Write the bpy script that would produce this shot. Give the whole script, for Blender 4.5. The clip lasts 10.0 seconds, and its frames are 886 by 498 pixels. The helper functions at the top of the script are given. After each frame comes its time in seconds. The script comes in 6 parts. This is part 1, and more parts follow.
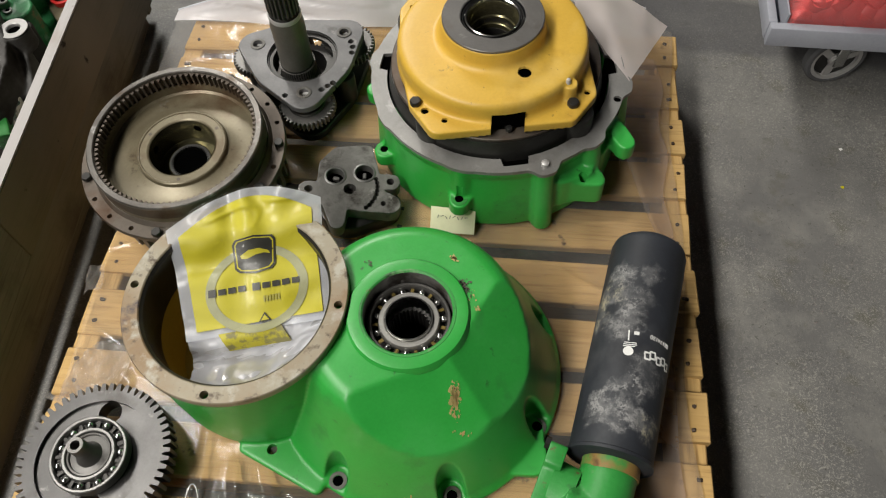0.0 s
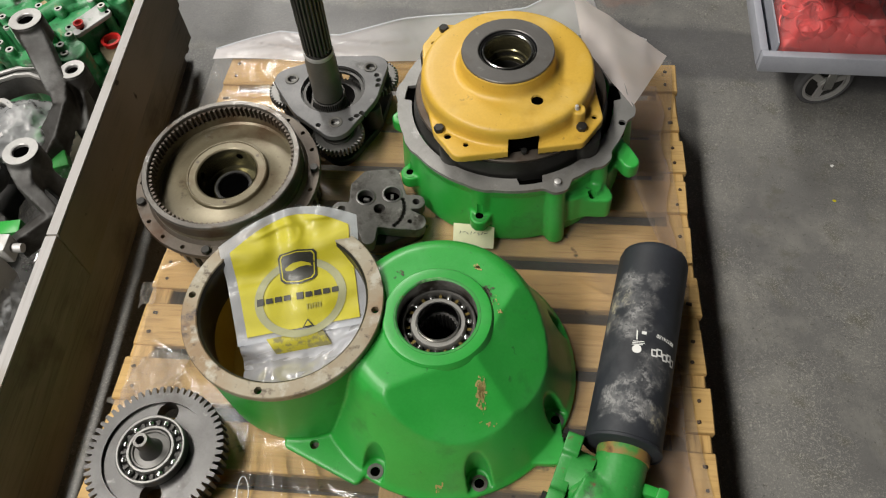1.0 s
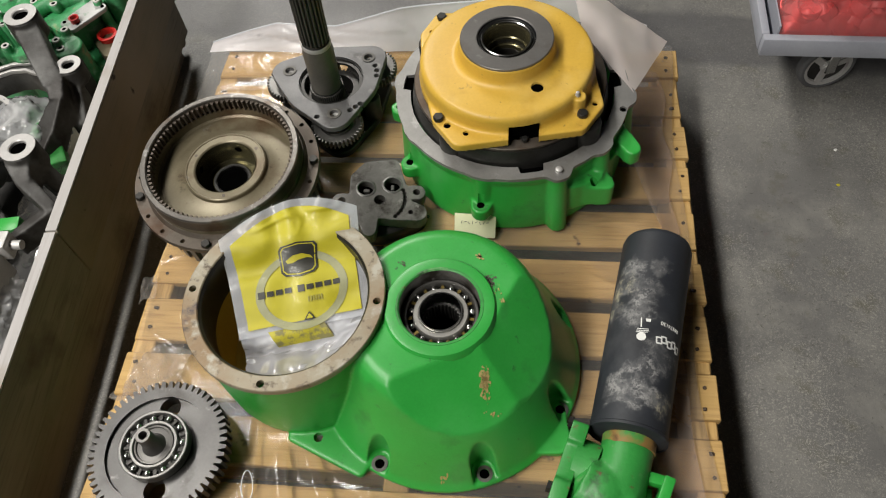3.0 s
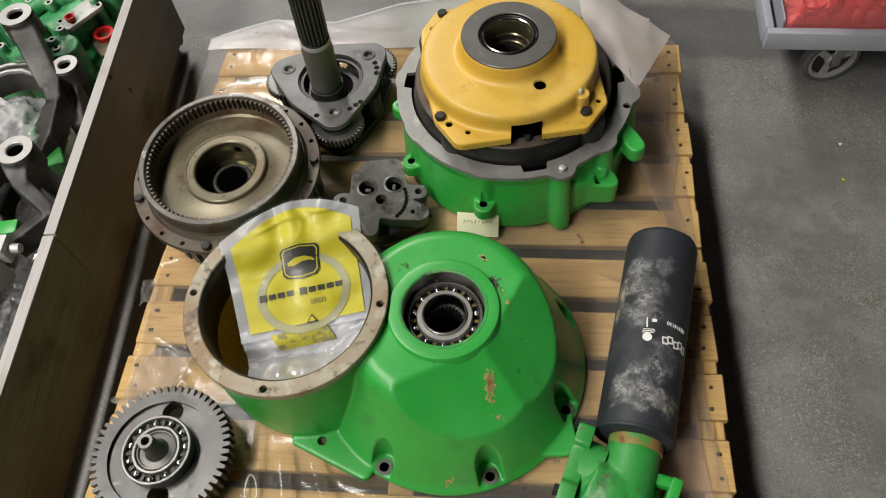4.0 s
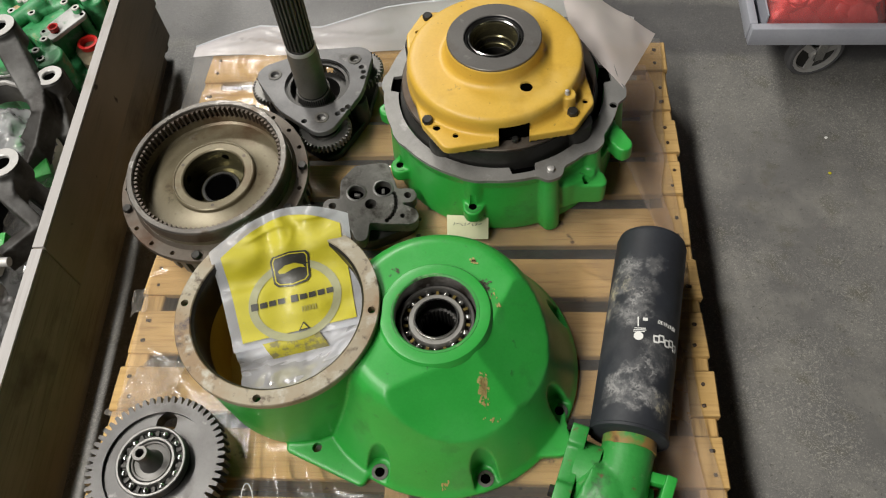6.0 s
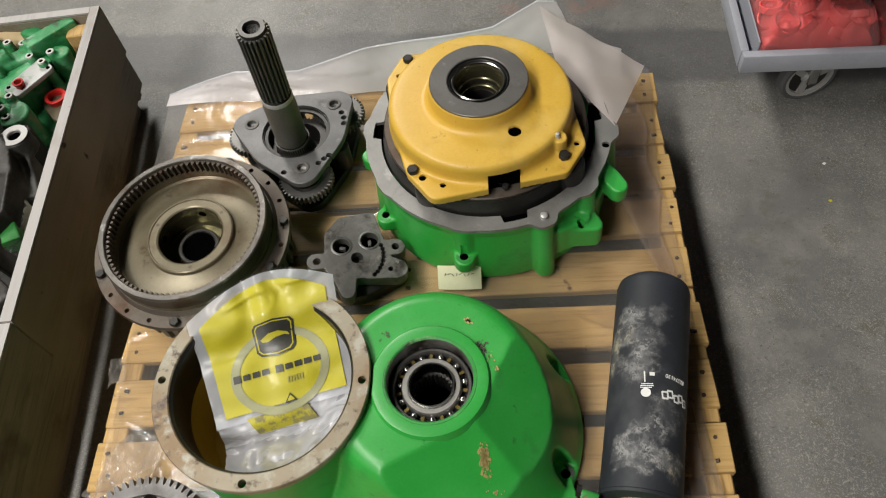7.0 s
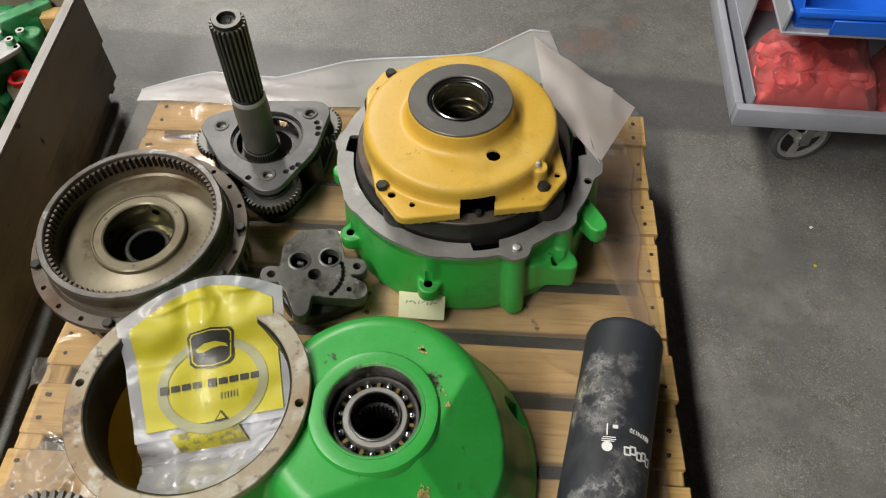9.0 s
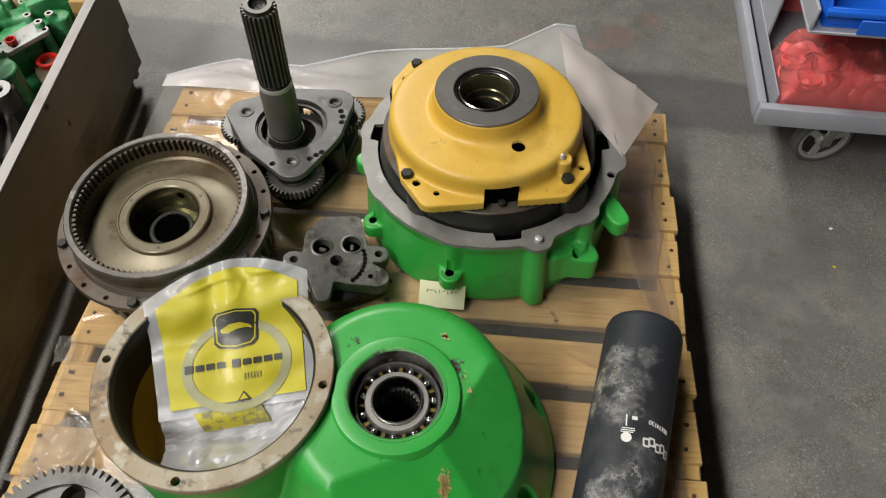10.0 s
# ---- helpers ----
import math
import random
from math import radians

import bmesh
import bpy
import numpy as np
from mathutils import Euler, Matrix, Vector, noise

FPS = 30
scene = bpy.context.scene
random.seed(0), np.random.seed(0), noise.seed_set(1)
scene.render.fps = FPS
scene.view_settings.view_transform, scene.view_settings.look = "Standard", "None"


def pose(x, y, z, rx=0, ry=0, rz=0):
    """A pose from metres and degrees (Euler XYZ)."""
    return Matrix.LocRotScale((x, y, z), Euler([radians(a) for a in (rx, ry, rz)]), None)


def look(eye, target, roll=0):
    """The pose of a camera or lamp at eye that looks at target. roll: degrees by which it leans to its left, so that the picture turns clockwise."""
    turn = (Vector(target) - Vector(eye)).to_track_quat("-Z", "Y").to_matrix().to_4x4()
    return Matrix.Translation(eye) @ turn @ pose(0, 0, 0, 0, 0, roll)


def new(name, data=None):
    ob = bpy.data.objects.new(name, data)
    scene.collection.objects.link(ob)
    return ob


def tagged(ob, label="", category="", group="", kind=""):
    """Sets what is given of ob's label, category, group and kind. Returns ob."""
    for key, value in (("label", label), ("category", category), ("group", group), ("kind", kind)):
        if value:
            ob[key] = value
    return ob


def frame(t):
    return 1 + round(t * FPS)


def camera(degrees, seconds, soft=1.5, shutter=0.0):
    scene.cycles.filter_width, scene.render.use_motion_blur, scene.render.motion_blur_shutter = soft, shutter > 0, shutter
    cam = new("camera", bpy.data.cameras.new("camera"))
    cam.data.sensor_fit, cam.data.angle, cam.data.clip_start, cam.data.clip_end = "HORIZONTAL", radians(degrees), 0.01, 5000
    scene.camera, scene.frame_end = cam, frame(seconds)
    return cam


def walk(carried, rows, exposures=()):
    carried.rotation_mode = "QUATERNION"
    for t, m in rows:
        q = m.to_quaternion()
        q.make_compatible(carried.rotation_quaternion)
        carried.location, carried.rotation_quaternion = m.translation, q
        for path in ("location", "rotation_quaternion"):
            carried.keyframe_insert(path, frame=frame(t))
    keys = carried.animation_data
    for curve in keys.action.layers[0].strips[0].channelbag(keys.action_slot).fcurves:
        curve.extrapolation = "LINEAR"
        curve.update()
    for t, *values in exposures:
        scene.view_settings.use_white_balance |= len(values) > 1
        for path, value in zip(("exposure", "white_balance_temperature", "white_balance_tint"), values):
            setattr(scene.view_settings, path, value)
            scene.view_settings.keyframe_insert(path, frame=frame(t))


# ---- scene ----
cam = camera(61.0, 10.0, soft=1.15)
PATH = [
    (0, (0.058, -0.027, 1.198), (-0.112, 0.997, -0.512), -4.5),
    (0.2, (0.054, -0.048, 1.233), (-0.122, 1.007, -0.467), -4.4),
    (0.5, (0.053, -0.078, 1.268), (-0.138, 0.993, -0.41), -5.2),
    (1, (0.048, -0.11, 1.283), (-0.153, 0.974, -0.386), -6.3),
    (1.5, (0.04, -0.117, 1.281), (-0.159, 0.973, -0.384), -6.6),
    (2, (0.042, -0.12, 1.282), (-0.159, 0.966, -0.386), -6.9),
    (2.5, (0.05, -0.117, 1.277), (-0.154, 0.962, -0.395), -7.2),
    (4, (0.041, -0.091, 1.27), (-0.163, 0.959, -0.421), -8.1),
    (4.5, (0.04, -0.085, 1.27), (-0.154, 0.96, -0.424), -8.0),
    (5, (0.042, -0.084, 1.27), (-0.145, 0.957, -0.427), -8.1),
    (6.5, (0.045, -0.082, 1.279), (-0.13, 0.971, -0.412), -9.5),
    (6.8, (0.046, -0.032, 1.276), (-0.121, 1.030, -0.416), -10.6),
    (7, (0.039, 0.001, 1.257), (-0.117, 1.083, -0.418), -9.6),
    (7.2, (0.027, 0.026, 1.222), (-0.103, 1.197, -0.392), -4.2),
    (7.5, (0.023, 0.038, 1.187), (-0.152, 1.239, -0.402), -3.5),
    (8, (0.029, 0.029, 1.18), (-0.133, 1.204, -0.43), -3.0),
    (8.5, (0.043, 0.027, 1.173), (-0.09, 1.189, -0.449), -2.0),
    (9, (0.059, 0.021, 1.178), (-0.048, 1.199, -0.435), -1.5),
    (9.5, (0.056, 0.004, 1.171), (-0.043, 1.182, -0.442), -0.3),
    (10, (0.038, 0.003, 1.175), (-0.089, 1.177, -0.439), -0.8),
]
walk(cam, [(t, look(eye, target, roll)) for t, eye, target, roll in PATH])

# ---- world and lamps ----
world = bpy.data.worlds.new("hall")
scene.world = world
world.use_nodes = True
world.node_tree.nodes["Background"].inputs[0].default_value = (0.75, 0.82, 0.9, 1)
world.node_tree.nodes["Background"].inputs[1].default_value = 0.05
scene.view_settings.exposure = 0.0


def tube_lamp(x, y, z, length, watts, turn=0.0, width=0.8):
    data = bpy.data.lights.new("fluorescent_lamp", "AREA")
    data.shape, data.size, data.size_y, data.energy = "RECTANGLE", width, length, watts
    data.color = (1.0, 0.965, 0.895)
    ob = new("fluorescent_lamp", data)
    ob.matrix_world = pose(x, y, z, 0, 0, turn)
    return ob


LAMPS = [(-2.5, 0.5, 4.6, 3.0, 200), (-2.4, -3.0, 4.6, 3.0, 318), (-2.4, 5.8, 4.6, 3.0, 318)]
for lamp in LAMPS:
    tube_lamp(*lamp)


# ---- materials ----
def nodes_of(name):
    m = bpy.data.materials.new(name)
    m.use_nodes = True
    t = m.node_tree
    return m, t, t.nodes["Principled BSDF"]


def put(t, kind, **values):
    n = t.nodes.new(kind)
    for key, value in values.items():
        n.inputs[key].default_value = value
    return n


def noise_of(t, coord, scale, detail=4.0, rough=0.55):
    n = put(t, "ShaderNodeTexNoise", Scale=scale, Detail=detail, Roughness=rough)
    t.links.new(coord, n.inputs["Vector"])
    return n.outputs["Fac"]


def ramp(t, fac, lo, hi, a=(0, 0, 0, 1), b=(1, 1, 1, 1)):
    n = t.nodes.new("ShaderNodeValToRGB")
    n.color_ramp.elements[0].position, n.color_ramp.elements[1].position = lo, hi
    n.color_ramp.elements[0].color, n.color_ramp.elements[1].color = a, b
    t.links.new(fac, n.inputs["Fac"])
    return n.outputs["Color"]


def mix(t, fac, a, b):
    n = t.nodes.new("ShaderNodeMix")
    n.data_type = "RGBA"
    for sock, value in ((n.inputs[0], fac), (n.inputs[6], a), (n.inputs[7], b)):
        if hasattr(value, "node"):
            t.links.new(value, sock)
        elif isinstance(value, tuple):
            sock.default_value = value if len(value) == 4 else (*value, 1)
        else:
            sock.default_value = value
    return n.outputs[2]


def surface(name, a, b, rough=(0.4, 0.6), metal=0.0, broad=9.0, fine=180.0, bump=0.1, spots=None, grain=0.16, scratch=None, coat=0.0, stretch=None, spread=(0.35, 0.68)):
    """A painted, cast or worn surface: two colours at two scales, with spots of a third."""
    m, t, p = nodes_of(name)
    coord = t.nodes.new("ShaderNodeTexCoord").outputs["Object"]
    if stretch:
        mp = t.nodes.new("ShaderNodeMapping")
        mp.inputs["Scale"].default_value = stretch
        t.links.new(coord, mp.inputs["Vector"])
        coord = mp.outputs["Vector"]
    big, small = noise_of(t, coord, broad, 5), noise_of(t, coord, fine, 3)
    colour = mix(t, ramp(t, big, *spread), a, b)
    tiny = mix(t, ramp(t, small, 0.3, 0.7), tuple(c * 0.86 for c in a), tuple(min(1, c * 1.12) for c in b))
    colour = mix(t, grain, colour, tiny)
    for spec in spots or ():
        col, scale, lo, hi = spec
        colour = mix(t, ramp(t, noise_of(t, coord, scale, 6, 0.62), lo, hi), colour, col)
    if scratch:
        both = t.nodes.new("ShaderNodeMath")
        both.operation = "MULTIPLY"
        t.links.new(ramp(t, noise_of(t, coord, scratch[1], 5), 0.5, 0.57), both.inputs[0])
        t.links.new(ramp(t, noise_of(t, coord, scratch[2], 8, 0.72), 0.44, 0.6), both.inputs[1])
        colour = mix(t, both.outputs[0], colour, scratch[0])
    t.links.new(colour, p.inputs["Base Color"])
    r = t.nodes.new("ShaderNodeMapRange")
    r.inputs["To Min"].default_value, r.inputs["To Max"].default_value = rough
    t.links.new(noise_of(t, coord, broad * 2.7, 6), r.inputs["Value"])
    t.links.new(r.outputs["Result"], p.inputs["Roughness"])
    p.inputs["Metallic"].default_value = metal
    p.inputs["Coat Weight"].default_value = coat
    p.inputs["Coat Roughness"].default_value = 0.25
    bn = put(t, "ShaderNodeBump", Strength=bump, Distance=0.0012)
    t.links.new(small, bn.inputs["Height"])
    t.links.new(bn.outputs["Normal"], p.inputs["Normal"])
    return m


def wood(name, a, b, dark, grain_axis=0, rough=0.75, stain=None, tint=0.25, weather=None, knots=None):
    m, t, p = nodes_of(name)
    coord = t.nodes.new("ShaderNodeTexCoord").outputs["Object"]
    info = t.nodes.new("ShaderNodeObjectInfo")
    shift = t.nodes.new("ShaderNodeVectorMath")
    shift.operation = "MULTIPLY_ADD"
    t.links.new(info.outputs["Random"], shift.inputs[0])
    shift.inputs[1].default_value = (7.1, 3.3, 5.7)
    t.links.new(coord, shift.inputs[2])
    mp = t.nodes.new("ShaderNodeMapping")
    scale = [26.0, 26.0, 26.0]
    scale[grain_axis] = 1.6
    mp.inputs["Scale"].default_value = scale
    t.links.new(shift.outputs[0], mp.inputs["Vector"])
    g = noise_of(t, mp.outputs["Vector"], 1.4, 6, 0.6)
    fine = noise_of(t, mp.outputs["Vector"], 7.0, 4, 0.6)
    colour = mix(t, ramp(t, g, 0.3, 0.7), a, b)
    colour = mix(t, ramp(t, fine, 0.5, 0.8), colour, dark)
    if stain:
        colour = mix(t, ramp(t, noise_of(t, shift.outputs[0], 7, 5), 0.55, 0.75), colour, stain)
    if weather:
        colour = mix(t, ramp(t, noise_of(t, shift.outputs[0], 2.2, 4), 0.4, 0.65), colour, weather)
    if knots:
        colour = mix(t, ramp(t, noise_of(t, shift.outputs[0], 27, 3, 0.5), 0.68, 0.74), colour, knots)
    one = t.nodes.new("ShaderNodeHueSaturation")
    mr = t.nodes.new("ShaderNodeMapRange")
    mr.inputs["To Min"].default_value, mr.inputs["To Max"].default_value = 1 - tint, 1 + tint
    t.links.new(info.outputs["Random"], mr.inputs["Value"])
    t.links.new(mr.outputs["Result"], one.inputs["Value"])
    t.links.new(colour, one.inputs["Color"])
    t.links.new(one.outputs["Color"], p.inputs["Base Color"])
    p.inputs["Roughness"].default_value = rough
    bn = put(t, "ShaderNodeBump", Strength=0.3, Distance=0.001)
    t.links.new(fine, bn.inputs["Height"])
    t.links.new(bn.outputs["Normal"], p.inputs["Normal"])
    return m


def film(name, tint, body, gloss=0.5, rough=0.12, ripple=0.4, milk_colour=(0.9, 0.87, 0.84)):
    """Thin clear plastic: mostly see-through, a little milky, with gloss."""
    m, t, p = nodes_of(name)
    out = t.nodes["Material Output"]
    coord = t.nodes.new("ShaderNodeTexCoord").outputs["Object"]
    clear = t.nodes.new("ShaderNodeBsdfTransparent")
    clear.inputs[0].default_value = (*tint, 1)
    front = t.nodes.new("ShaderNodeBsdfDiffuse")
    front.inputs[0].default_value = (*milk_colour, 1)
    back = t.nodes.new("ShaderNodeBsdfTranslucent")
    back.inputs[0].default_value = (*milk_colour, 1)
    milk = t.nodes.new("ShaderNodeMixShader")
    milk.inputs[0].default_value = 0.45
    t.links.new(front.outputs[0], milk.inputs[1])
    t.links.new(back.outputs[0], milk.inputs[2])
    shine = put(t, "ShaderNodeBsdfGlossy", Roughness=rough)
    cloud = t.nodes.new("ShaderNodeMapRange")
    cloud.inputs["To Min"].default_value, cloud.inputs["To Max"].default_value = body
    t.links.new(noise_of(t, coord, 11, 5), cloud.inputs["Value"])
    a = t.nodes.new("ShaderNodeMixShader")
    t.links.new(cloud.outputs["Result"], a.inputs[0])
    t.links.new(clear.outputs[0], a.inputs[1])
    t.links.new(milk.outputs[0], a.inputs[2])
    fr = put(t, "ShaderNodeFresnel", IOR=1.45)
    k = t.nodes.new("ShaderNodeMath")
    k.operation = "MULTIPLY"
    k.inputs[1].default_value = gloss
    t.links.new(fr.outputs[0], k.inputs[0])
    b = t.nodes.new("ShaderNodeMixShader")
    t.links.new(k.outputs[0], b.inputs[0])
    t.links.new(a.outputs[0], b.inputs[1])
    t.links.new(shine.outputs[0], b.inputs[2])
    bn = put(t, "ShaderNodeBump", Strength=ripple, Distance=0.004)
    t.links.new(noise_of(t, coord, 38, 3), bn.inputs["Height"])
    t.links.new(bn.outputs["Normal"], shine.inputs["Normal"])
    t.links.new(b.outputs[0], out.inputs["Surface"])
    return m


GREEN = surface("green_paint", (0.02, 0.29, 0.038), (0.034, 0.36, 0.054), (0.3, 0.5), 0, 7, 260, 0.12, [((0.025, 0.16, 0.032), 14, 0.58, 0.8), ((0.06, 0.36, 0.085), 5, 0.5, 0.75), ((0.02, 0.07, 0.02), 46, 0.66, 0.76)], coat=0.15)
GREEN_CAST = surface("green_cast_paint", (0.02, 0.22, 0.035), (0.04, 0.29, 0.055), (0.35, 0.6), 0, 9, 200, 0.3, [((0.02, 0.06, 0.02), 21, 0.55, 0.68), ((0.16, 0.3, 0.13), 27, 0.6, 0.7), ((0.12, 0.07, 0.03), 60, 0.64, 0.72)], coat=0.1)
GREEN_PALE = surface("dusty_pale_green_paint", (0.015, 0.2, 0.055), (0.1, 0.36, 0.17), (0.35, 0.6), 0, 13, 200, 0.15, [((0.015, 0.04, 0.015), 19, 0.54, 0.66), ((0.28, 0.46, 0.33), 16, 0.58, 0.7), ((0.3, 0.24, 0.12), 25, 0.6, 0.7)], spread=(0.42, 0.6))
BROWN = surface("brown_stained_steel", (0.075, 0.06, 0.048), (0.135, 0.115, 0.096), (0.4, 0.6), 0.55, 9, 200, 0.06, [((0.075, 0.04, 0.022), 13, 0.52, 0.68)])
YELLOW = surface("yellow_paint", (0.56, 0.34, 0.043), (0.65, 0.415, 0.064), (0.35, 0.5), 0, 6, 240, 0.08, [((0.4, 0.22, 0.025), 9, 0.56, 0.78), ((0.66, 0.46, 0.13), 7, 0.54, 0.75), ((0.2, 0.12, 0.03), 75, 0.66, 0.75), ((0.15, 0.1, 0.04), 21, 0.68, 0.76)])
STEEL = surface("machined_steel", (0.15, 0.148, 0.145), (0.215, 0.21, 0.2), (0.33, 0.48), 0.75, 12, 300, 0.03, [((0.07, 0.06, 0.05), 15, 0.6, 0.8)])
STEEL_DARK = surface("dark_oiled_steel", (0.02, 0.0195, 0.019), (0.052, 0.05, 0.047), (0.33, 0.52), 0.6, 12, 220, 0.06, [((0.03, 0.025, 0.02), 20, 0.55, 0.75)])
GEAR = surface("gear_steel", (0.1, 0.097, 0.093), (0.155, 0.15, 0.143), (0.34, 0.5), 0.7, 9, 300, 0.03, [((0.05, 0.045, 0.04), 12, 0.58, 0.78)])
CAST = surface("grey_cast_iron", (0.1, 0.096, 0.088), (0.165, 0.16, 0.148), (0.45, 0.65), 0.4, 12, 160, 0.16, [((0.05, 0.036, 0.027), 15, 0.56, 0.76)])
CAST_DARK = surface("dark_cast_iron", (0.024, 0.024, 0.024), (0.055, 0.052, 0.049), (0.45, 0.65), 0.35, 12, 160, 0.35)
BRASSY = surface("oily_honed_steel", (0.125, 0.105, 0.066), (0.2, 0.173, 0.113), (0.24, 0.42), 0.38, 7, 240, 0.03, [((0.085, 0.05, 0.025), 6, 0.5, 0.66), ((0.2, 0.185, 0.15), 23, 0.62, 0.74), ((0.045, 0.03, 0.018), 25, 0.62, 0.72)])
RACE = surface("ground_race_steel", (0.33, 0.322, 0.3), (0.45, 0.44, 0.415), (0.28, 0.4), 0.6, 14, 300, 0.02)
CHROME = surface("polished_bearing_steel", (0.5, 0.5, 0.5), (0.62, 0.62, 0.6), (0.14, 0.24), 1.0, 14, 300, 0.02)
PUMP = surface("oily_pump_iron", (0.1, 0.096, 0.09), (0.2, 0.193, 0.183), (0.4, 0.6), 0.45, 16, 160, 0.2, [((0.03, 0.025, 0.02), 19, 0.5, 0.66), ((0.22, 0.21, 0.2), 42, 0.6, 0.7)])
RUSTY = surface("bare_rusting_face", (0.3, 0.272, 0.205), (0.225, 0.15, 0.08), (0.42, 0.65), 0.2, 5, 160, 0.2, [((0.37, 0.35, 0.29), 24, 0.53, 0.63), ((0.19, 0.095, 0.04), 9, 0.57, 0.7), ((0.06, 0.05, 0.06), 11, 0.6, 0.67), ((0.09, 0.066, 0.046), 55, 0.56, 0.68)], spread=(0.42, 0.6))
BLACK = surface("black_paint", (0.012, 0.012, 0.014), (0.022, 0.023, 0.026), (0.3, 0.5), 0, 10, 200, 0.1)
FILTER = surface("black_enamel", (0.013, 0.0145, 0.019), (0.024, 0.028, 0.036), (0.5, 0.72), 0, 10, 200, 0.1, [((0.05, 0.052, 0.058), 6, 0.48, 0.62)])
# Near-black without gloss: paints the shade inside holes, bores and notches.
HOLE_SHADE = surface("painted_hole_shade", (0.0008, 0.0008, 0.0008), (0.0012, 0.0012, 0.0012), (0.95, 1.0), 0, 10, 200, 0.0)
HOLE_SHADE.node_tree.nodes["Principled BSDF"].inputs["Specular IOR Level"].default_value = 0.0
CUP = surface("glossy_oiled_cup", (0.09, 0.082, 0.045), (0.2, 0.182, 0.105), (0.16, 0.3), 0.8, 9, 240, 0.03)
BRONZE = surface("brass_cage", (0.18, 0.135, 0.04), (0.25, 0.185, 0.06), (0.3, 0.5), 0.8, 14, 300, 0.05)
DECK = wood("pallet_pine", (0.45, 0.28, 0.095), (0.55, 0.36, 0.14), (0.29, 0.16, 0.055), 0, stain=(0.33, 0.21, 0.1), tint=0.14, knots=(0.1, 0.055, 0.025))
BEAM = wood("pallet_beam_pine", (0.45, 0.28, 0.1), (0.55, 0.36, 0.14), (0.28, 0.16, 0.06), 1, tint=0.06)
CRATE = wood("weathered_crate_wood", (0.135, 0.112, 0.076), (0.215, 0.18, 0.128), (0.065, 0.053, 0.037), 1, stain=(0.04, 0.033, 0.024), tint=0.14, weather=(0.23, 0.2, 0.155), knots=(0.03, 0.023, 0.016))
CRATE_LOW = wood("greyed_crate_wood", (0.15, 0.135, 0.108), (0.215, 0.195, 0.16), (0.075, 0.065, 0.05), 1, stain=(0.05, 0.042, 0.032), tint=0.1, weather=(0.235, 0.215, 0.18))
CRATE_TOP = wood("bleached_crate_rim", (0.36, 0.345, 0.34), (0.45, 0.43, 0.425), (0.25, 0.23, 0.215), 1, stain=(0.24, 0.19, 0.13), tint=0.08, weather=(0.42, 0.4, 0.39), knots=(0.16, 0.11, 0.07))
NAIL = surface("rusty_nail", (0.05, 0.035, 0.025), (0.09, 0.06, 0.04), (0.5, 0.7), 0.4)
SHEET = film("clear_sheet_film", (0.96, 0.95, 0.93), (0.04, 0.2), 0.65, 0.11, 0.22)
SHEET_UP = film("milky_sheet_film", (0.95, 0.93, 0.91), (0.68, 0.97), 0.6, 0.2, 0.5, (0.97, 0.93, 0.95))
SHEET_HAZE = film("hazy_flap_film", (0.95, 0.91, 0.88), (0.12, 0.4), 0.3, 0.25, 0.4, (0.8, 0.7, 0.64))
SHEET_CORNER = film("milky_corner_film", (0.95, 0.9, 0.87), (0.66, 0.84), 0.25, 0.3, 0.3, (0.9, 0.82, 0.79))
BAG = film("clear_bag_film", (0.98, 0.98, 0.98), (0.0, 0.03), 0.25, 0.14, 0.3)
LOOSE_BAG = film("loose_bag_film", (0.93, 0.93, 0.93), (0.3, 0.6), 0.9, 0.12, 0.6, (0.85, 0.86, 0.88))
TAIL = film("white_folded_film", (0.93, 0.94, 0.97), (0.8, 1.0), 0.4, 0.16, 0.5, (0.85, 0.87, 0.93))
# Pink milk puts red light reflected off the caps into the film's colour.
CAP_BAG = film("pink_tinted_cap_bag_film", (0.98, 0.95, 0.95), (0.15, 0.42), 1.0, 0.08, 0.8, (0.98, 0.4, 0.4))
BAG_EDGE = film("sealed_bag_edge", (0.92, 0.92, 0.94), (0.5, 0.75), 0.4, 0.16, 0.4, (0.84, 0.87, 0.93))
FACE = surface("machined_iron_face", (0.19, 0.187, 0.18), (0.285, 0.28, 0.27), (0.36, 0.52), 0.4, 10, 300, 0.03, [((0.12, 0.11, 0.1), 14, 0.54, 0.74), ((0.36, 0.355, 0.345), 31, 0.6, 0.72)])
COVER_FACE = surface("oiled_cover_face", (0.115, 0.11, 0.105), (0.165, 0.158, 0.15), (0.34, 0.48), 0.45, 8, 300, 0.03, [((0.085, 0.07, 0.055), 12, 0.52, 0.72), ((0.22, 0.215, 0.205), 41, 0.62, 0.72)])
PRINT_YELLOW = surface("yellow_print", (0.46, 0.41, 0.01), (0.52, 0.465, 0.014), (0.45, 0.6), 0, 6, 200, 0.05)
PRINT_BLACK = surface("black_print", (0.02, 0.02, 0.015), (0.03, 0.03, 0.02), (0.35, 0.5))
PRINT_DULL = surface("dull_yellow_print", (0.4, 0.35, 0.015), (0.48, 0.43, 0.03), (0.45, 0.6), 0, 30, 200, 0.05, [((0.2, 0.18, 0.06), 60, 0.5, 0.6)])
PRINT_OLIVE = surface("olive_print", (0.3, 0.28, 0.05), (0.36, 0.33, 0.06), (0.35, 0.5))
GASKET = surface("pale_gasket", (0.29, 0.29, 0.15), (0.35, 0.35, 0.2), (0.4, 0.6))
WHITE_PRINT = surface("white_print", (0.7, 0.7, 0.68), (0.8, 0.8, 0.78), (0.4, 0.6))
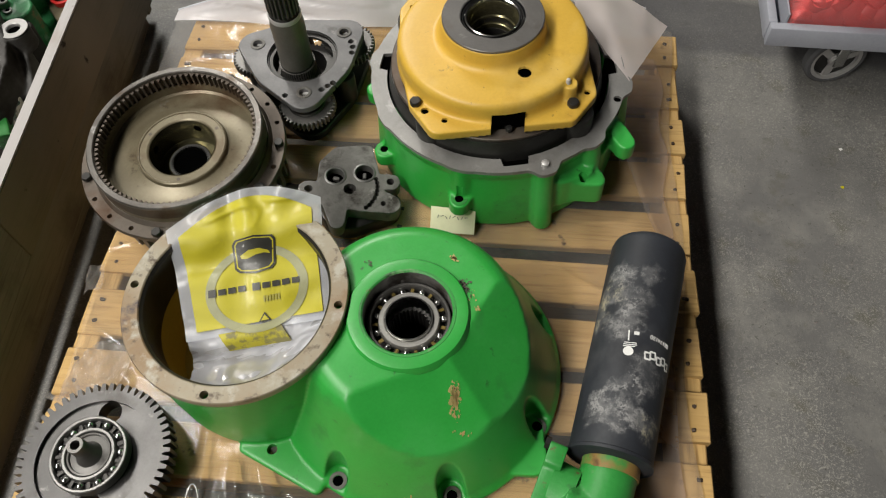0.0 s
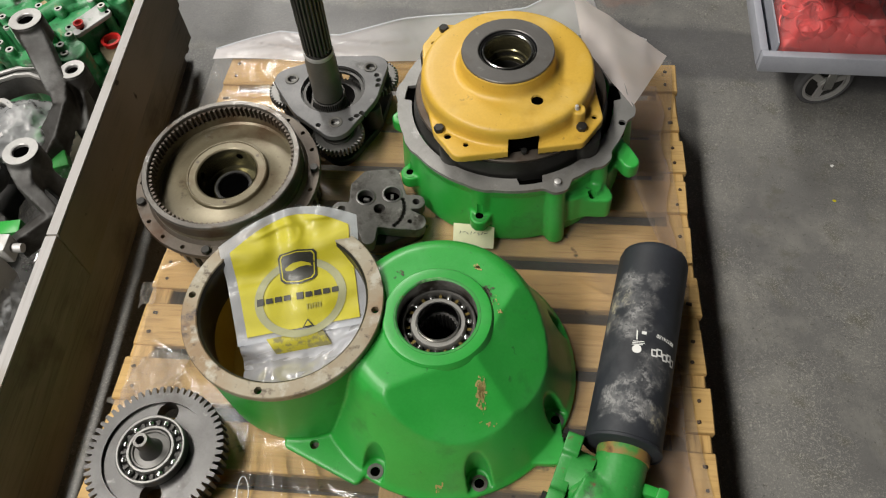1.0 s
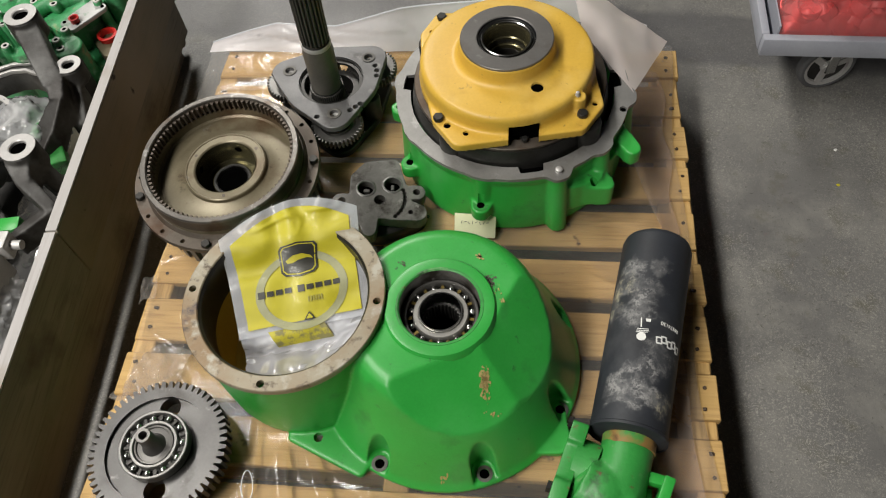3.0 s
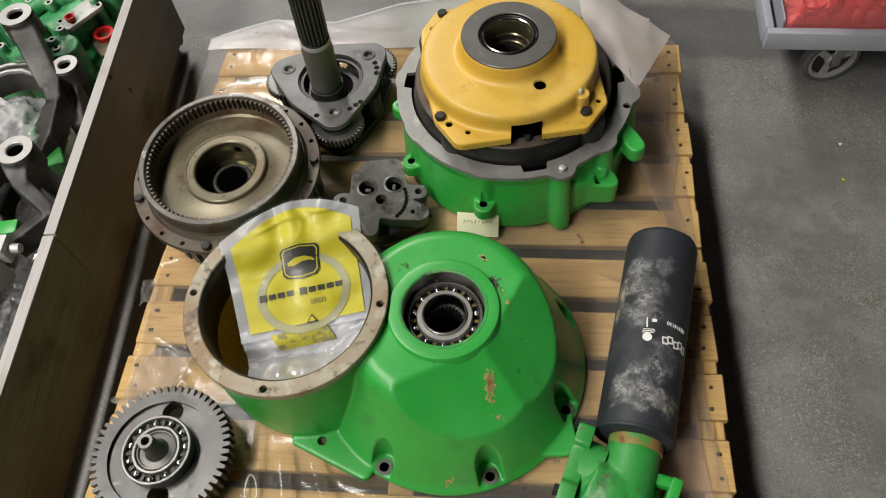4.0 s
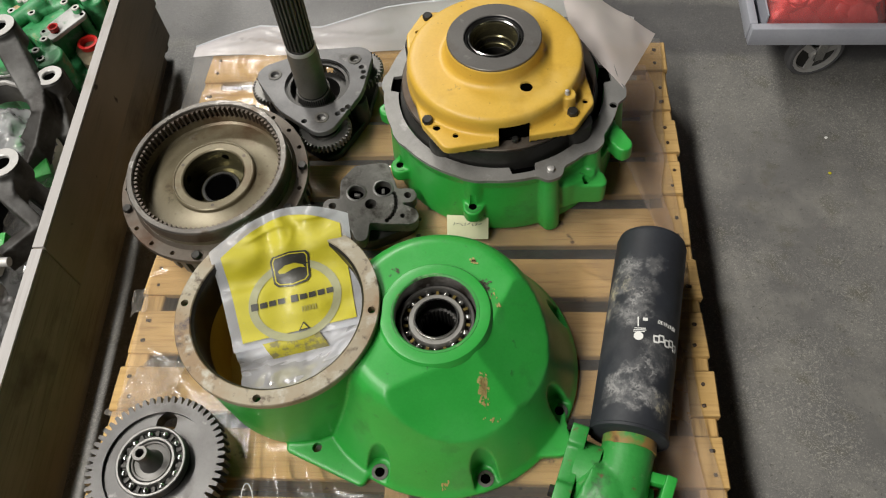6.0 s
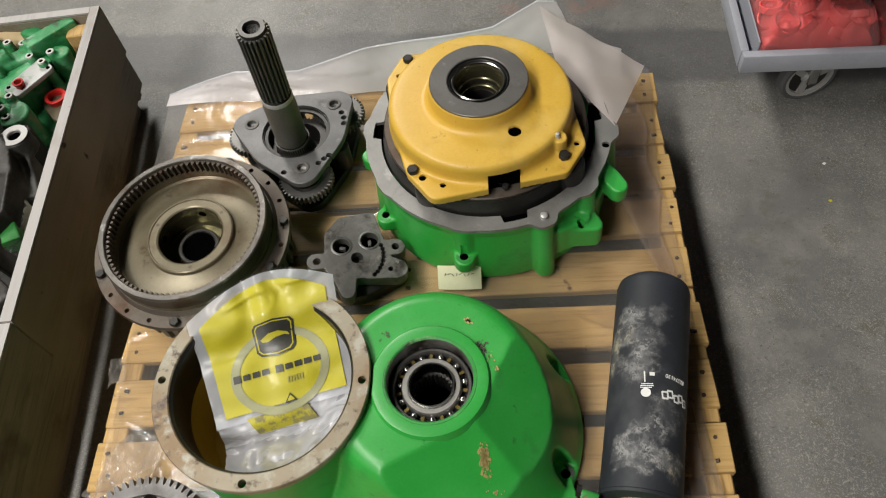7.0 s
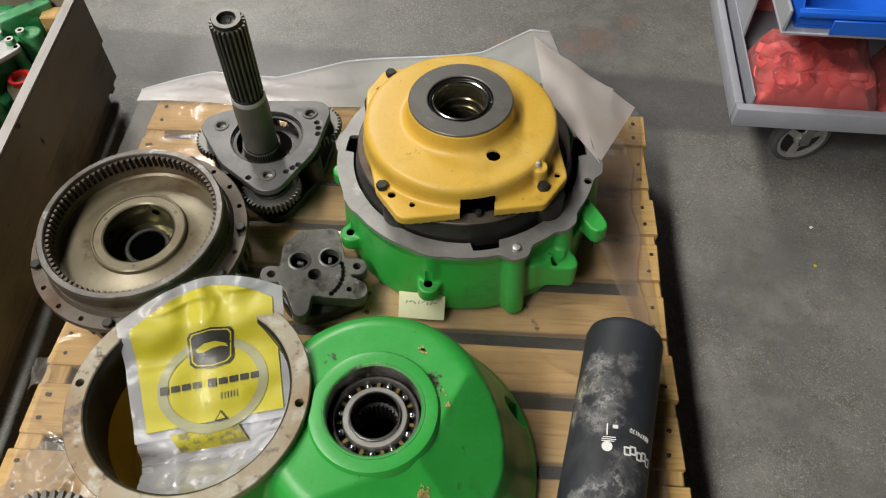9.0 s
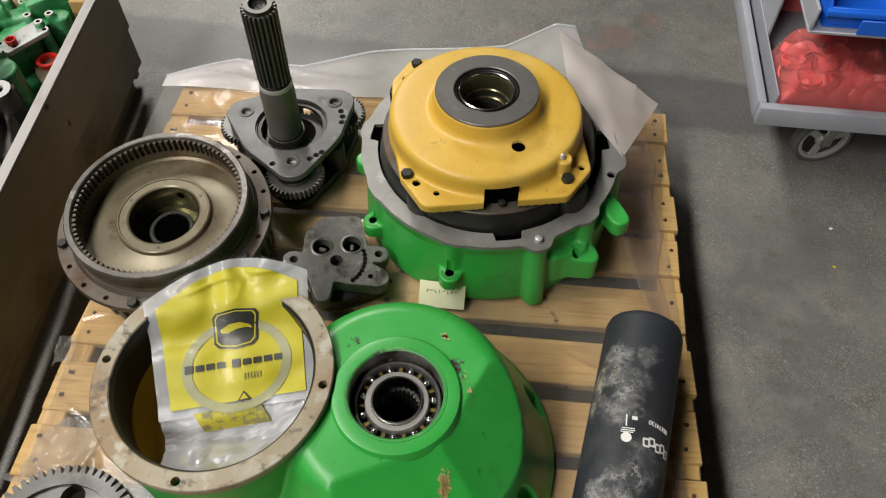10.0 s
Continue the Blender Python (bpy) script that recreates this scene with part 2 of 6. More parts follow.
NOTE = surface("cream_note_paper", (0.72, 0.68, 0.46), (0.76, 0.73, 0.52), (0.7, 0.85))
INK = surface("ink", (0.05, 0.05, 0.05), (0.08, 0.08, 0.08), (0.5, 0.7))
SCAR = surface("chipped_primer", (0.38, 0.29, 0.1), (0.47, 0.37, 0.15), (0.6, 0.8), 0, 40, 300, 0.3)
SCAR_DARK = surface("chipped_bare_iron", (0.06, 0.05, 0.04), (0.1, 0.09, 0.07), (0.5, 0.7), 0.2, 40, 300, 0.3)
PRIMER = surface("amber_inner_paint", (0.4, 0.26, 0.025), (0.5, 0.34, 0.04), (0.45, 0.6))
GREY_PAINT = surface("grey_enamel", (0.3, 0.31, 0.355), (0.36, 0.37, 0.415), (0.35, 0.5), 0, 8, 200, 0.05)
RED = surface("red_plastic", (0.93, 0.13, 0.13), (0.96, 0.2, 0.19), (0.35, 0.5), 0, 20, 200, 0.05)
BLUE = surface("blue_plastic", (0.01, 0.12, 0.68), (0.015, 0.15, 0.75), (0.35, 0.5), 0, 8, 200, 0.05)
RUBBER = surface("grey_rubber", (0.07, 0.07, 0.075), (0.12, 0.12, 0.125), (0.6, 0.8))
ALLOY = surface("worn_aluminium", (0.42, 0.41, 0.4), (0.55, 0.54, 0.53), (0.35, 0.55), 0.45, 12, 220, 0.15)
WALL = surface("painted_block_wall", (0.06, 0.062, 0.066), (0.085, 0.085, 0.085), (0.7, 0.85), 0, 1.2, 30, 0.1)
# Pale tone for the unseen east wall, to bounce fill into shadows.
WALL_BOUNCE = surface("pale_bounce_wall", (0.62, 0.61, 0.58), (0.7, 0.69, 0.66), (0.7, 0.85), 0, 1.2, 30, 0.1)
CEIL = surface("grey_ceiling_sheet", (0.08, 0.08, 0.08), (0.1, 0.1, 0.1), (0.7, 0.85), 0, 1.2, 30, 0.1)


def floor_material():
    m, t, p = nodes_of("worn_sealed_concrete")
    coord = t.nodes.new("ShaderNodeTexCoord").outputs["Object"]
    base = mix(t, ramp(t, noise_of(t, coord, 2.3, 6, 0.6), 0.3, 0.7), (0.1, 0.098, 0.096), (0.158, 0.154, 0.146))
    base = mix(t, ramp(t, noise_of(t, coord, 7, 6, 0.7), 0.47, 0.68), base, (0.185, 0.18, 0.166))
    base = mix(t, ramp(t, noise_of(t, coord, 17, 5, 0.6), 0.55, 0.72), base, (0.105, 0.1, 0.082))
    # worn patches where the pale aggregate shows as flecks, some of them drawn out
    worn = ramp(t, noise_of(t, coord, 4.2, 5, 0.6), 0.36, 0.6)
    warp = t.nodes.new("ShaderNodeVectorMath")
    warp.operation = "MULTIPLY_ADD"
    field = put(t, "ShaderNodeTexNoise", Scale=38.0, Detail=2.0)
    t.links.new(coord, field.inputs["Vector"])
    t.links.new(field.outputs["Color"], warp.inputs[0])
    warp.inputs[1].default_value = (0.02, 0.02, 0.02)
    t.links.new(coord, warp.inputs[2])
    for size, lo, hi, colour in ((200, 0.53, 0.68, (0.285, 0.275, 0.245)), (400, 0.52, 0.68, (0.28, 0.272, 0.25)), (90, 0.6, 0.72, (0.22, 0.213, 0.19))):
        fleck = t.nodes.new("ShaderNodeMath")
        fleck.operation = "MULTIPLY"
        t.links.new(ramp(t, noise_of(t, warp.outputs[0], size, 4, 0.65), lo, hi), fleck.inputs[0])
        t.links.new(worn, fleck.inputs[1])
        base = mix(t, fleck.outputs[0], base, colour)
    base = mix(t, ramp(t, noise_of(t, warp.outputs[0], 150, 4, 0.62), 0.6, 0.74), base, (0.068, 0.065, 0.058))
    # a darker bluish strip across the floor, and two rusty stains
    pos = t.nodes.new("ShaderNodeSeparateXYZ")
    t.links.new(coord, pos.inputs[0])

    def calc(op, *args):
        n = t.nodes.new("ShaderNodeMath")
        n.operation = op
        for sock, value in zip(n.inputs, args):
            if hasattr(value, "node"):
                t.links.new(value, sock)
            else:
                sock.default_value = value
        return n.outputs[0]
    off = calc("ABSOLUTE", calc("SUBTRACT", calc("MULTIPLY_ADD", pos.outputs[0], 0.078, pos.outputs[1]), 1.355))
    off = calc("ADD", off, calc("MULTIPLY", calc("SUBTRACT", noise_of(t, coord, 9, 5), 0.5), 0.07))
    base = mix(t, calc("MULTIPLY", ramp(t, off, 0.075, 0.1, (1, 1, 1, 1), (0, 0, 0, 1)), 0.6), base, (0.062, 0.061, 0.067))
    for sx, sy, size in ((0.086, 1.511, 0.03), (0.31, 1.53, 0.06), (0.2, 1.46, 0.03), (0.39, 1.6, 0.035), (0.25, 1.49, 0.035)):
        away = calc("SQRT", calc("ADD", calc("POWER", calc("SUBTRACT", pos.outputs[0], sx), 2.0), calc("POWER", calc("SUBTRACT", pos.outputs[1], sy), 2.0)))
        away = calc("ADD", away, calc("MULTIPLY", calc("SUBTRACT", noise_of(t, coord, 26, 5), 0.5), 0.1))
        base = mix(t, calc("MULTIPLY", ramp(t, away, size * 0.4, size, (1, 1, 1, 1), (0, 0, 0, 1)), 0.2), base, (0.3, 0.12, 0.07))
    t.links.new(base, p.inputs["Base Color"])
    r = t.nodes.new("ShaderNodeMapRange")
    r.inputs["To Min"].default_value, r.inputs["To Max"].default_value = 0.32, 0.6
    t.links.new(noise_of(t, coord, 6, 6), r.inputs["Value"])
    t.links.new(r.outputs["Result"], p.inputs["Roughness"])
    bn = put(t, "ShaderNodeBump", Strength=0.35, Distance=0.002)
    t.links.new(noise_of(t, warp.outputs[0], 150, 5, 0.65), bn.inputs["Height"])
    t.links.new(bn.outputs["Normal"], p.inputs["Normal"])
    return m


FLOOR = floor_material()


# ---- mesh helpers ----
def finish(bm, name, material, angle=38):
    bmesh.ops.recalc_face_normals(bm, faces=bm.faces[:])
    limit = radians(angle)
    for f in bm.faces:
        f.smooth = True
    for e in bm.edges:
        e.smooth = not (len(e.link_faces) == 2 and e.calc_face_angle(0) > limit)
    me = bpy.data.meshes.new(name)
    bm.to_mesh(me)
    bm.free()
    for m in material if isinstance(material, (list, tuple)) else [material]:
        me.materials.append(m)
    return me


def part(name, bm, material, parent=None, label="", m=None, angle=38):
    ob = new(name, finish(bm, name, material, angle))
    ob.parent = parent
    if m is not None:
        ob.matrix_basis = m
    if label:
        ob["label"] = label
    return ob


def thing(name, m, label, category, group="", kind=""):
    ob = new(name)
    ob.empty_display_size = 0.05
    ob.matrix_basis = m
    return tagged(ob, label, category, group, kind)


def lathe(prof, n=64, closed=False, bm=None, at=(0, 0), wob=None):
    """Turns a profile of (radius, height) round z. A closed profile makes a ring."""
    bm = bm or bmesh.new()
    loops = []
    for r, z in prof:
        if r < 1e-6:
            loops.append([bm.verts.new((at[0], at[1], z))])
        else:
            loops.append([bm.verts.new((at[0] + r * math.cos(2 * math.pi * i / n), at[1] + r * math.sin(2 * math.pi * i / n), z)) for i in range(n)])
    pairs = list(zip(loops, loops[1:])) + ([(loops[-1], loops[0])] if closed else [])
    for a, b in pairs:
        for i in range(n):
            j = (i + 1) % n
            if len(a) == 1 and len(b) == 1:
                continue
            if len(a) == 1:
                bm.faces.new((a[0], b[i], b[j]))
            elif len(b) == 1:
                bm.faces.new((a[i], b[0], a[j]))
            else:
                bm.faces.new((a[i], b[i], b[j], a[j]))
    return bm


def prism(pts, z0, z1, bm=None, taper=1.0):
    bm = bm or bmesh.new()
    cx, cy = sum(p[0] for p in pts) / len(pts), sum(p[1] for p in pts) / len(pts)
    lo = [bm.verts.new((cx + (x - cx) * taper, cy + (y - cy) * taper, z0)) for x, y in pts]
    hi = [bm.verts.new((x, y, z1)) for x, y in pts]
    bm.faces.new(hi)
    bm.faces.new(lo[::-1])
    for i in range(len(pts)):
        j = (i + 1) % len(pts)
        bm.faces.new((lo[i], lo[j], hi[j], hi[i]))
    return bm


def box(x0, x1, y0, y1, z0, z1, bm=None):
    return prism([(x0, y0), (x1, y0), (x1, y1), (x0, y1)], z0, z1, bm)


def rod(a, b, r0, r1=None, n=24, bm=None):
    """A round bar between two places."""
    bm = bm or bmesh.new()
    a, b = Vector(a), Vector(b)
    r1 = r0 if r1 is None else r1
    q = (b - a).to_track_quat("Z", "Y")
    rings = []
    for c, r in ((a, r0), (b, r1)):
        rings.append([bm.verts.new(c + q @ Vector((r * math.cos(2 * math.pi * i / n), r * math.sin(2 * math.pi * i / n), 0))) for i in range(n)])
    for i in range(n):
        j = (i + 1) % n
        bm.faces.new((rings[0][i], rings[0][j], rings[1][j], rings[1][i]))
    bm.faces.new(rings[0][::-1])
    bm.faces.new(rings[1])
    return bm


def ball(c, r, bm=None, u=16, v=10):
    bm = bm or bmesh.new()
    bmesh.ops.create_uvsphere(bm, u_segments=u, v_segments=v, radius=r, matrix=Matrix.Translation(c))
    return bm


def circle(r, n=48, c=(0, 0), a0=0.0):
    return [(c[0] + r * math.cos(a0 + 2 * math.pi * i / n), c[1] + r * math.sin(a0 + 2 * math.pi * i / n)) for i in range(n)]


def hexagon(r, c=(0, 0), a0=0.3):
    return circle(r, 6, c, a0)


def round_poly(pts, r, seg=5):
    """An outline with its corners rounded."""
    out = []
    n = len(pts)
    for i in range(n):
        p, a, b = Vector(pts[i]), Vector(pts[i - 1]), Vector(pts[(i + 1) % n])
        u, v = a - p, b - p
        d = min(r, u.length * 0.45, v.length * 0.45)
        s, e = p + u.normalized() * d, p + v.normalized() * d
        for k in range(seg + 1):
            t = k / seg
            q = s * (1 - t) ** 2 + p * 2 * t * (1 - t) + e * t * t
            out.append((q.x, q.y))
    return out


def hull(discs, n=20):
    """The outline round some discs (x, y, r)."""
    pts = sorted({(round(x + r * math.cos(2 * math.pi * i / n), 6), round(y + r * math.sin(2 * math.pi * i / n), 6)) for x, y, r in discs for i in range(n)})

    def half(seq):
        h = []
        for p in seq:
            while len(h) > 1 and (h[-1][0] - h[-2][0]) * (p[1] - h[-2][1]) - (h[-1][1] - h[-2][1]) * (p[0] - h[-2][0]) <= 0:
                h.pop()
            h.append(p)
        return h[:-1]
    return half(pts) + half(pts[::-1])


def chamfer(bm, w, seg=2, angle=40):
    bmesh.ops.recalc_face_normals(bm, faces=bm.faces[:])
    edges = [e for e in bm.edges if len(e.link_faces) == 2 and e.calc_face_angle(0) > radians(angle)]
    bmesh.ops.bevel(bm, geom=edges, offset=w, segments=seg, profile=0.5, affect="EDGES", clamp_overlap=True)
    return bm


def joined(*parts):
    """Several shells in one mesh."""
    bm = bmesh.new()
    for p in parts:
        me = bpy.data.meshes.new("shell")
        p.to_mesh(me)
        p.free()
        bm.from_mesh(me)
        bpy.data.meshes.remove(me)
    return bm


def baked(bm, setup):
    bmesh.ops.recalc_face_normals(bm, faces=bm.faces[:])
    me = bpy.data.meshes.new("work")
    bm.to_mesh(me)
    bm.free()
    ob = new("work", me)
    others = setup(ob) or []
    graph = bpy.context.evaluated_depsgraph_get()
    done = bpy.data.meshes.new_from_object(ob.evaluated_get(graph))
    out = bmesh.new()
    out.from_mesh(done)
    for o in (ob, *others):
        data = o.data
        bpy.data.objects.remove(o)
        bpy.data.meshes.remove(data)
    bpy.data.meshes.remove(done)
    return out


def carve(bm, cutter, loose=False):
    """What is left of a solid when others are cut out of it."""
    def setup(ob):
        bmesh.ops.recalc_face_normals(cutter, faces=cutter.faces[:])
        me = bpy.data.meshes.new("cutter")
        cutter.to_mesh(me)
        cutter.free()
        tool = new("cutter", me)
        md = ob.modifiers.new("cut", "BOOLEAN")
        md.operation, md.solver, md.object, md.use_self = "DIFFERENCE", "EXACT", tool, loose
        return [tool]
    return baked(bm, setup)


def cast(bm, voxel=0.003, smooth=4):
    """Melts overlapping solids into one casting with soft inner corners."""
    def setup(ob):
        md = ob.modifiers.new("melt", "REMESH")
        md.mode, md.voxel_size, md.adaptivity = "VOXEL", voxel, 0.0
        if smooth:
            sm = ob.modifiers.new("soft", "SMOOTH")
            sm.factor, sm.iterations = 0.5, smooth
    return baked(bm, setup)


def gear_outline(root, tip, n, c=(0, 0), a0=0.0, lean=0.0, land=0.24):
    pts = []
    for i in range(n):
        a = a0 + 2 * math.pi * i / n
        s = 2 * math.pi / n
        for frac, r in ((0.0, root), (0.24, root), (0.24 + 0.5 * (0.76 - land), tip), (0.24 + 0.5 * (0.76 - land) + land, tip)):
            q = a + s * frac
            pts.append((c[0] + r * math.cos(q), c[1] + r * math.sin(q)))
    return pts


def ring_prism(outer, inner, z0, z1, bm=None):
    """A ring between two outlines with as many points each."""
    bm = bm or bmesh.new()
    n = len(outer)
    rows = [[bm.verts.new((x, y, z)) for x, y in pts] for pts, z in ((outer, z0), (outer, z1), (inner, z1), (inner, z0))]
    for k in range(4):
        a, b = rows[k], rows[(k + 1) % 4]
        for i in range(n):
            j = (i + 1) % n
            bm.faces.new((a[i], a[j], b[j], b[i]))
    return bm


def text_bm(body, size, thick=0.0003):
    cu = bpy.data.curves.new("lettering", "FONT")
    cu.body, cu.size, cu.extrude, cu.align_x, cu.align_y = body, size, thick, "CENTER", "CENTER"
    ob = new("lettering", cu)
    graph = bpy.context.evaluated_depsgraph_get()
    me = bpy.data.meshes.new_from_object(ob.evaluated_get(graph))
    bm = bmesh.new()
    bm.from_mesh(me)
    bpy.data.objects.remove(ob)
    bpy.data.curves.remove(cu)
    bpy.data.meshes.remove(me)
    return bm


def moved(bm, m):
    bmesh.ops.transform(bm, matrix=m, verts=bm.verts[:])
    return bm


def wavy(nx, ny, place, thick=0.0):
    """A sheet: place(u, v) gives its point for u, v from 0 to 1."""
    bm = bmesh.new()
    grid = [[bm.verts.new(place(i / nx, j / ny)) for i in range(nx + 1)] for j in range(ny + 1)]
    for j in range(ny):
        for i in range(nx):
            bm.faces.new((grid[j][i], grid[j][i + 1], grid[j + 1][i + 1], grid[j + 1][i]))
    return bm


# ---- the hall ----
DECK_Z = 0.13
floor = part("floor", box(-9, 9, -7, 11, -0.1, 0.0), FLOOR)
tagged(floor, "worn speckled grey sealed concrete workshop floor", "floor", kind="structure")
ceiling = part("ceiling", box(-9, 9, -7, 11, 5.0, 5.1), CEIL)
tagged(ceiling, "plain grey sheet ceiling of the workshop", "ceiling", kind="structure")
# Unseen walls: dark ones hold down bounce, the pale east one adds fill.
for wname, b in (("wall_north", (-9, 9, 11, 11.2)), ("wall_south", (-9, 9, -7.2, -7)), ("wall_east", (9, 9.2, -7, 11)), ("wall_west", (-9.2, -9, -7, 11))):
    tagged(part(wname, box(*b, 0, 5.0), WALL_BOUNCE if wname == "wall_east" else WALL), "unseen plain painted block wall added round the workshop", "wall", kind="structure")
for i, (x, y, z, length, watts) in enumerate(LAMPS):
    li = thing("ceiling_light", pose(x, y, 4.7), "grey sheet-metal fluorescent ceiling light fitting", "ceiling light", "ceiling lights")
    part("housing", chamfer(box(-0.3, 0.3, -length / 2 - 0.1, length / 2 + 0.1, 0, 0.3), 0.02), CEIL, li)


# ---- pallet ----
def build_pallet():
    pal = thing("pallet", pose(-0.13, 0.52, 0), "worn yellow pine shipping pallet with nailed slats", "pallet")
    x0, x1, y1 = -0.49, 0.49, 0.612
    for sx in (x0 + 0.002, -0.02, x1 - 0.042):
        part("stringer", chamfer(box(sx, sx + 0.04, -0.607, y1 - 0.006, 0.018, 0.1235), 0.003, 1), BEAM, pal)
    rng = random.Random(5)
    pitch = 0.1055
    for i in range(12):
        top = y1 - i * pitch
        w = 0.079 + rng.uniform(-0.003, 0.005)
        a, b = x0 + rng.uniform(-0.004, 0.004), x1 + rng.uniform(-0.004, 0.003)
        sk = rng.uniform(-0.003, 0.003)
        e = [(a, top - w - sk), (b, top - w + sk), (b + rng.uniform(-0.003, 0.003), top + sk), (a + rng.uniform(-0.004, 0.004), top - sk)]
        plank = part("deck_slat", chamfer(prism(e, 0.1135, 0.13 + rng.uniform(-0.0012, 0.0012)), 0.002, 1), DECK, pal)
        for nx in (x0 + 0.025, 0.0, x1 - 0.02):
            for k in (0.27, 0.73):
                part("nail", rod((nx + rng.uniform(-0.008, 0.008), top - w * k, 0.129), (nx + rng.uniform(-0.004, 0.004), top - w * k, 0.1318), 0.0034, 0.0028, 8), NAIL, pal)
    for yb in (-0.6, -0.3, 0.0, 0.3, 0.52):
        part("base_slat", box(x0, x1, yb, yb + 0.085, 0.001, 0.017), DECK, pal)
    return pal


build_pallet()


# ---- plastic sheet over the slats ----
CREASES = [(-0.365, 0.31, -0.34, 0.12, 0.004), (-0.31, 0.24, -0.285, 0.14, 0.008), (-0.265, 0.235, -0.21, 0.13, 0.01), (-0.335, 0.262, -0.2, 0.252, 0.007), (-0.24, 0.2, -0.1, 0.165, 0.006), (-0.17, 0.19, -0.16, 0.12, 0.006), (0.0, 0.14, 0.12, 0.16, 0.006), (-0.59, 0.42, -0.47, 0.35, 0.008), (-0.6, 0.3, -0.5, 0.36, 0.006), (-0.55, 0.47, -0.5, 0.36, 0.006)]


def sheet_flat(u, v):
    left = -0.605 - 0.05 * max(0.0, min(1.0, (v - 0.72) / 0.08))
    x = left + (0.34 - left) * u + 0.006 * math.sin(9 * v) + (0.01 * math.sin(14 * v) if u > 0.9 else 0)
    y = -0.02 + 1.16 * v
    w = 0.0012 + 0.004 * max(0, noise.noise(Vector((x * 11, y * 8, 0.3)))) + 0.002 * max(0.0, 1 - abs(noise.noise(Vector((x * 7 + 1.7, y * 9, 5.1)))) / 0.09) + 0.004 * max(0, noise.noise(Vector((x * 5, y * 17, 2.3))) - 0.25)
    for ax, ay, bx, by, high in CREASES:
        k = min(1.0, max(0.0, ((x - ax) * (bx - ax) + (y - ay) * (by - ay)) / ((bx - ax) ** 2 + (by - ay) ** 2)))
        gap = math.hypot(x - ax - k * (bx - ax), y - ay - k * (by - ay))
        w += high * math.sin(math.pi * k) ** 0.5 * max(0.0, 1 - gap / 0.012) ** 1.5 if 0 < k < 1 else 0.0
    edge = max(0.0, (u - 0.965) / 0.035)
    return (x, y, DECK_Z + 0.003 + w + 0.001 * edge)


def along(x, knots, sharp=False):
    """The height between knots (place, height), gliding from one to the next."""
    for (x0, h0), (x1, h1) in zip(knots, knots[1:]):
        if x <= x1:
            k = min(1, max(0, (x - x0) / (x1 - x0)))
            return h0 + (h1 - h0) * (k if sharp else k * k * (3 - 2 * k))
    return knots[-1][1]


def sheet_back(u, v):
    x = -0.655 + 0.95 * u
    top = along(x, [(-0.655, 0.178), (-0.493, 0.23), (-0.36, 0.228), (-0.22, 0.266), (0.04, 0.305), (0.126, 0.354), (0.162, 0.349), (0.2, 0.262), (0.324, 0.216)], True)
    top -= 0.042
    y = 1.116 + 0.005 * math.sin(16 * u) + 0.034 * v + 0.01 * noise.noise(Vector((x * 7, v * 2.0, 1.0))) * math.sin(math.pi * v) + 0.005 * max(0.0, 1 - abs(noise.noise(Vector((x * 9 + v * 1.5, v * 1.4, 3.0)))) / 0.12) * math.sin(math.pi * v)
    return (x, y, 0.138 + (top - 0.138) * v)


sheet = thing("plastic_sheet", pose(0, 0, 0), "crumpled clear polythene sheet spread over the pallet", "plastic sheet")
part("flat_sheet", wavy(220, 260, sheet_flat), SHEET, sheet, angle=180)
part("raised_edge", wavy(150, 14, sheet_back), SHEET_UP, sheet, "milky polythene edge standing up", angle=180)


def sheet_fold(u, v):
    x, y, z = sheet_back(0.92 * u, 1.0)
    a = math.pi * (v - 0.25)
    return (x, y + 0.0035 * math.cos(a) - 0.002, z + 0.0035 * math.sin(a))


part("fold", wavy(150, 5, sheet_fold), BAG_EDGE, sheet, "bright folded polythene edge", angle=180)


def sheet_corner(u, v):
    a, b, c, d = Vector((0.13, 1.135, 0.315)), Vector((0.324, 1.064, 0.216)), Vector((0.239, 0.862, 0.279)), Vector((0.15, 1.0, 0.3))
    p = (a * (1 - u) + b * u) * (1 - v) + (d * (1 - u) + c * u) * v
    p.z += 0.01 * math.sin(math.pi * u) * math.sin(math.pi * v) + 0.004 * noise.noise(p * 20)
    return p


def sheet_haze(u, v):
    x0, x1 = 0.215 + 0.1 * (1 - v) ** 2, 0.322 + 0.006 * math.sin(17 * v)
    x, y = x0 + (x1 - x0) * u, 0.62 + 0.44 * v
    lift = 0.03 * (1 - u) ** 1.5 * min(1.0, 2.2 * v) + 0.002 * abs(noise.noise(Vector((x * 24, y * 16, 1.0))))
    return (x, y, DECK_Z + 0.008 + lift)


part("hazy_flap", wavy(24, 60, sheet_haze), SHEET_HAZE, sheet, "hazy pinkish polythene flap over the slat ends", angle=180)
part("folded_corner", wavy(30, 30, sheet_corner), SHEET_CORNER, sheet, "milky folded polythene corner", angle=180)


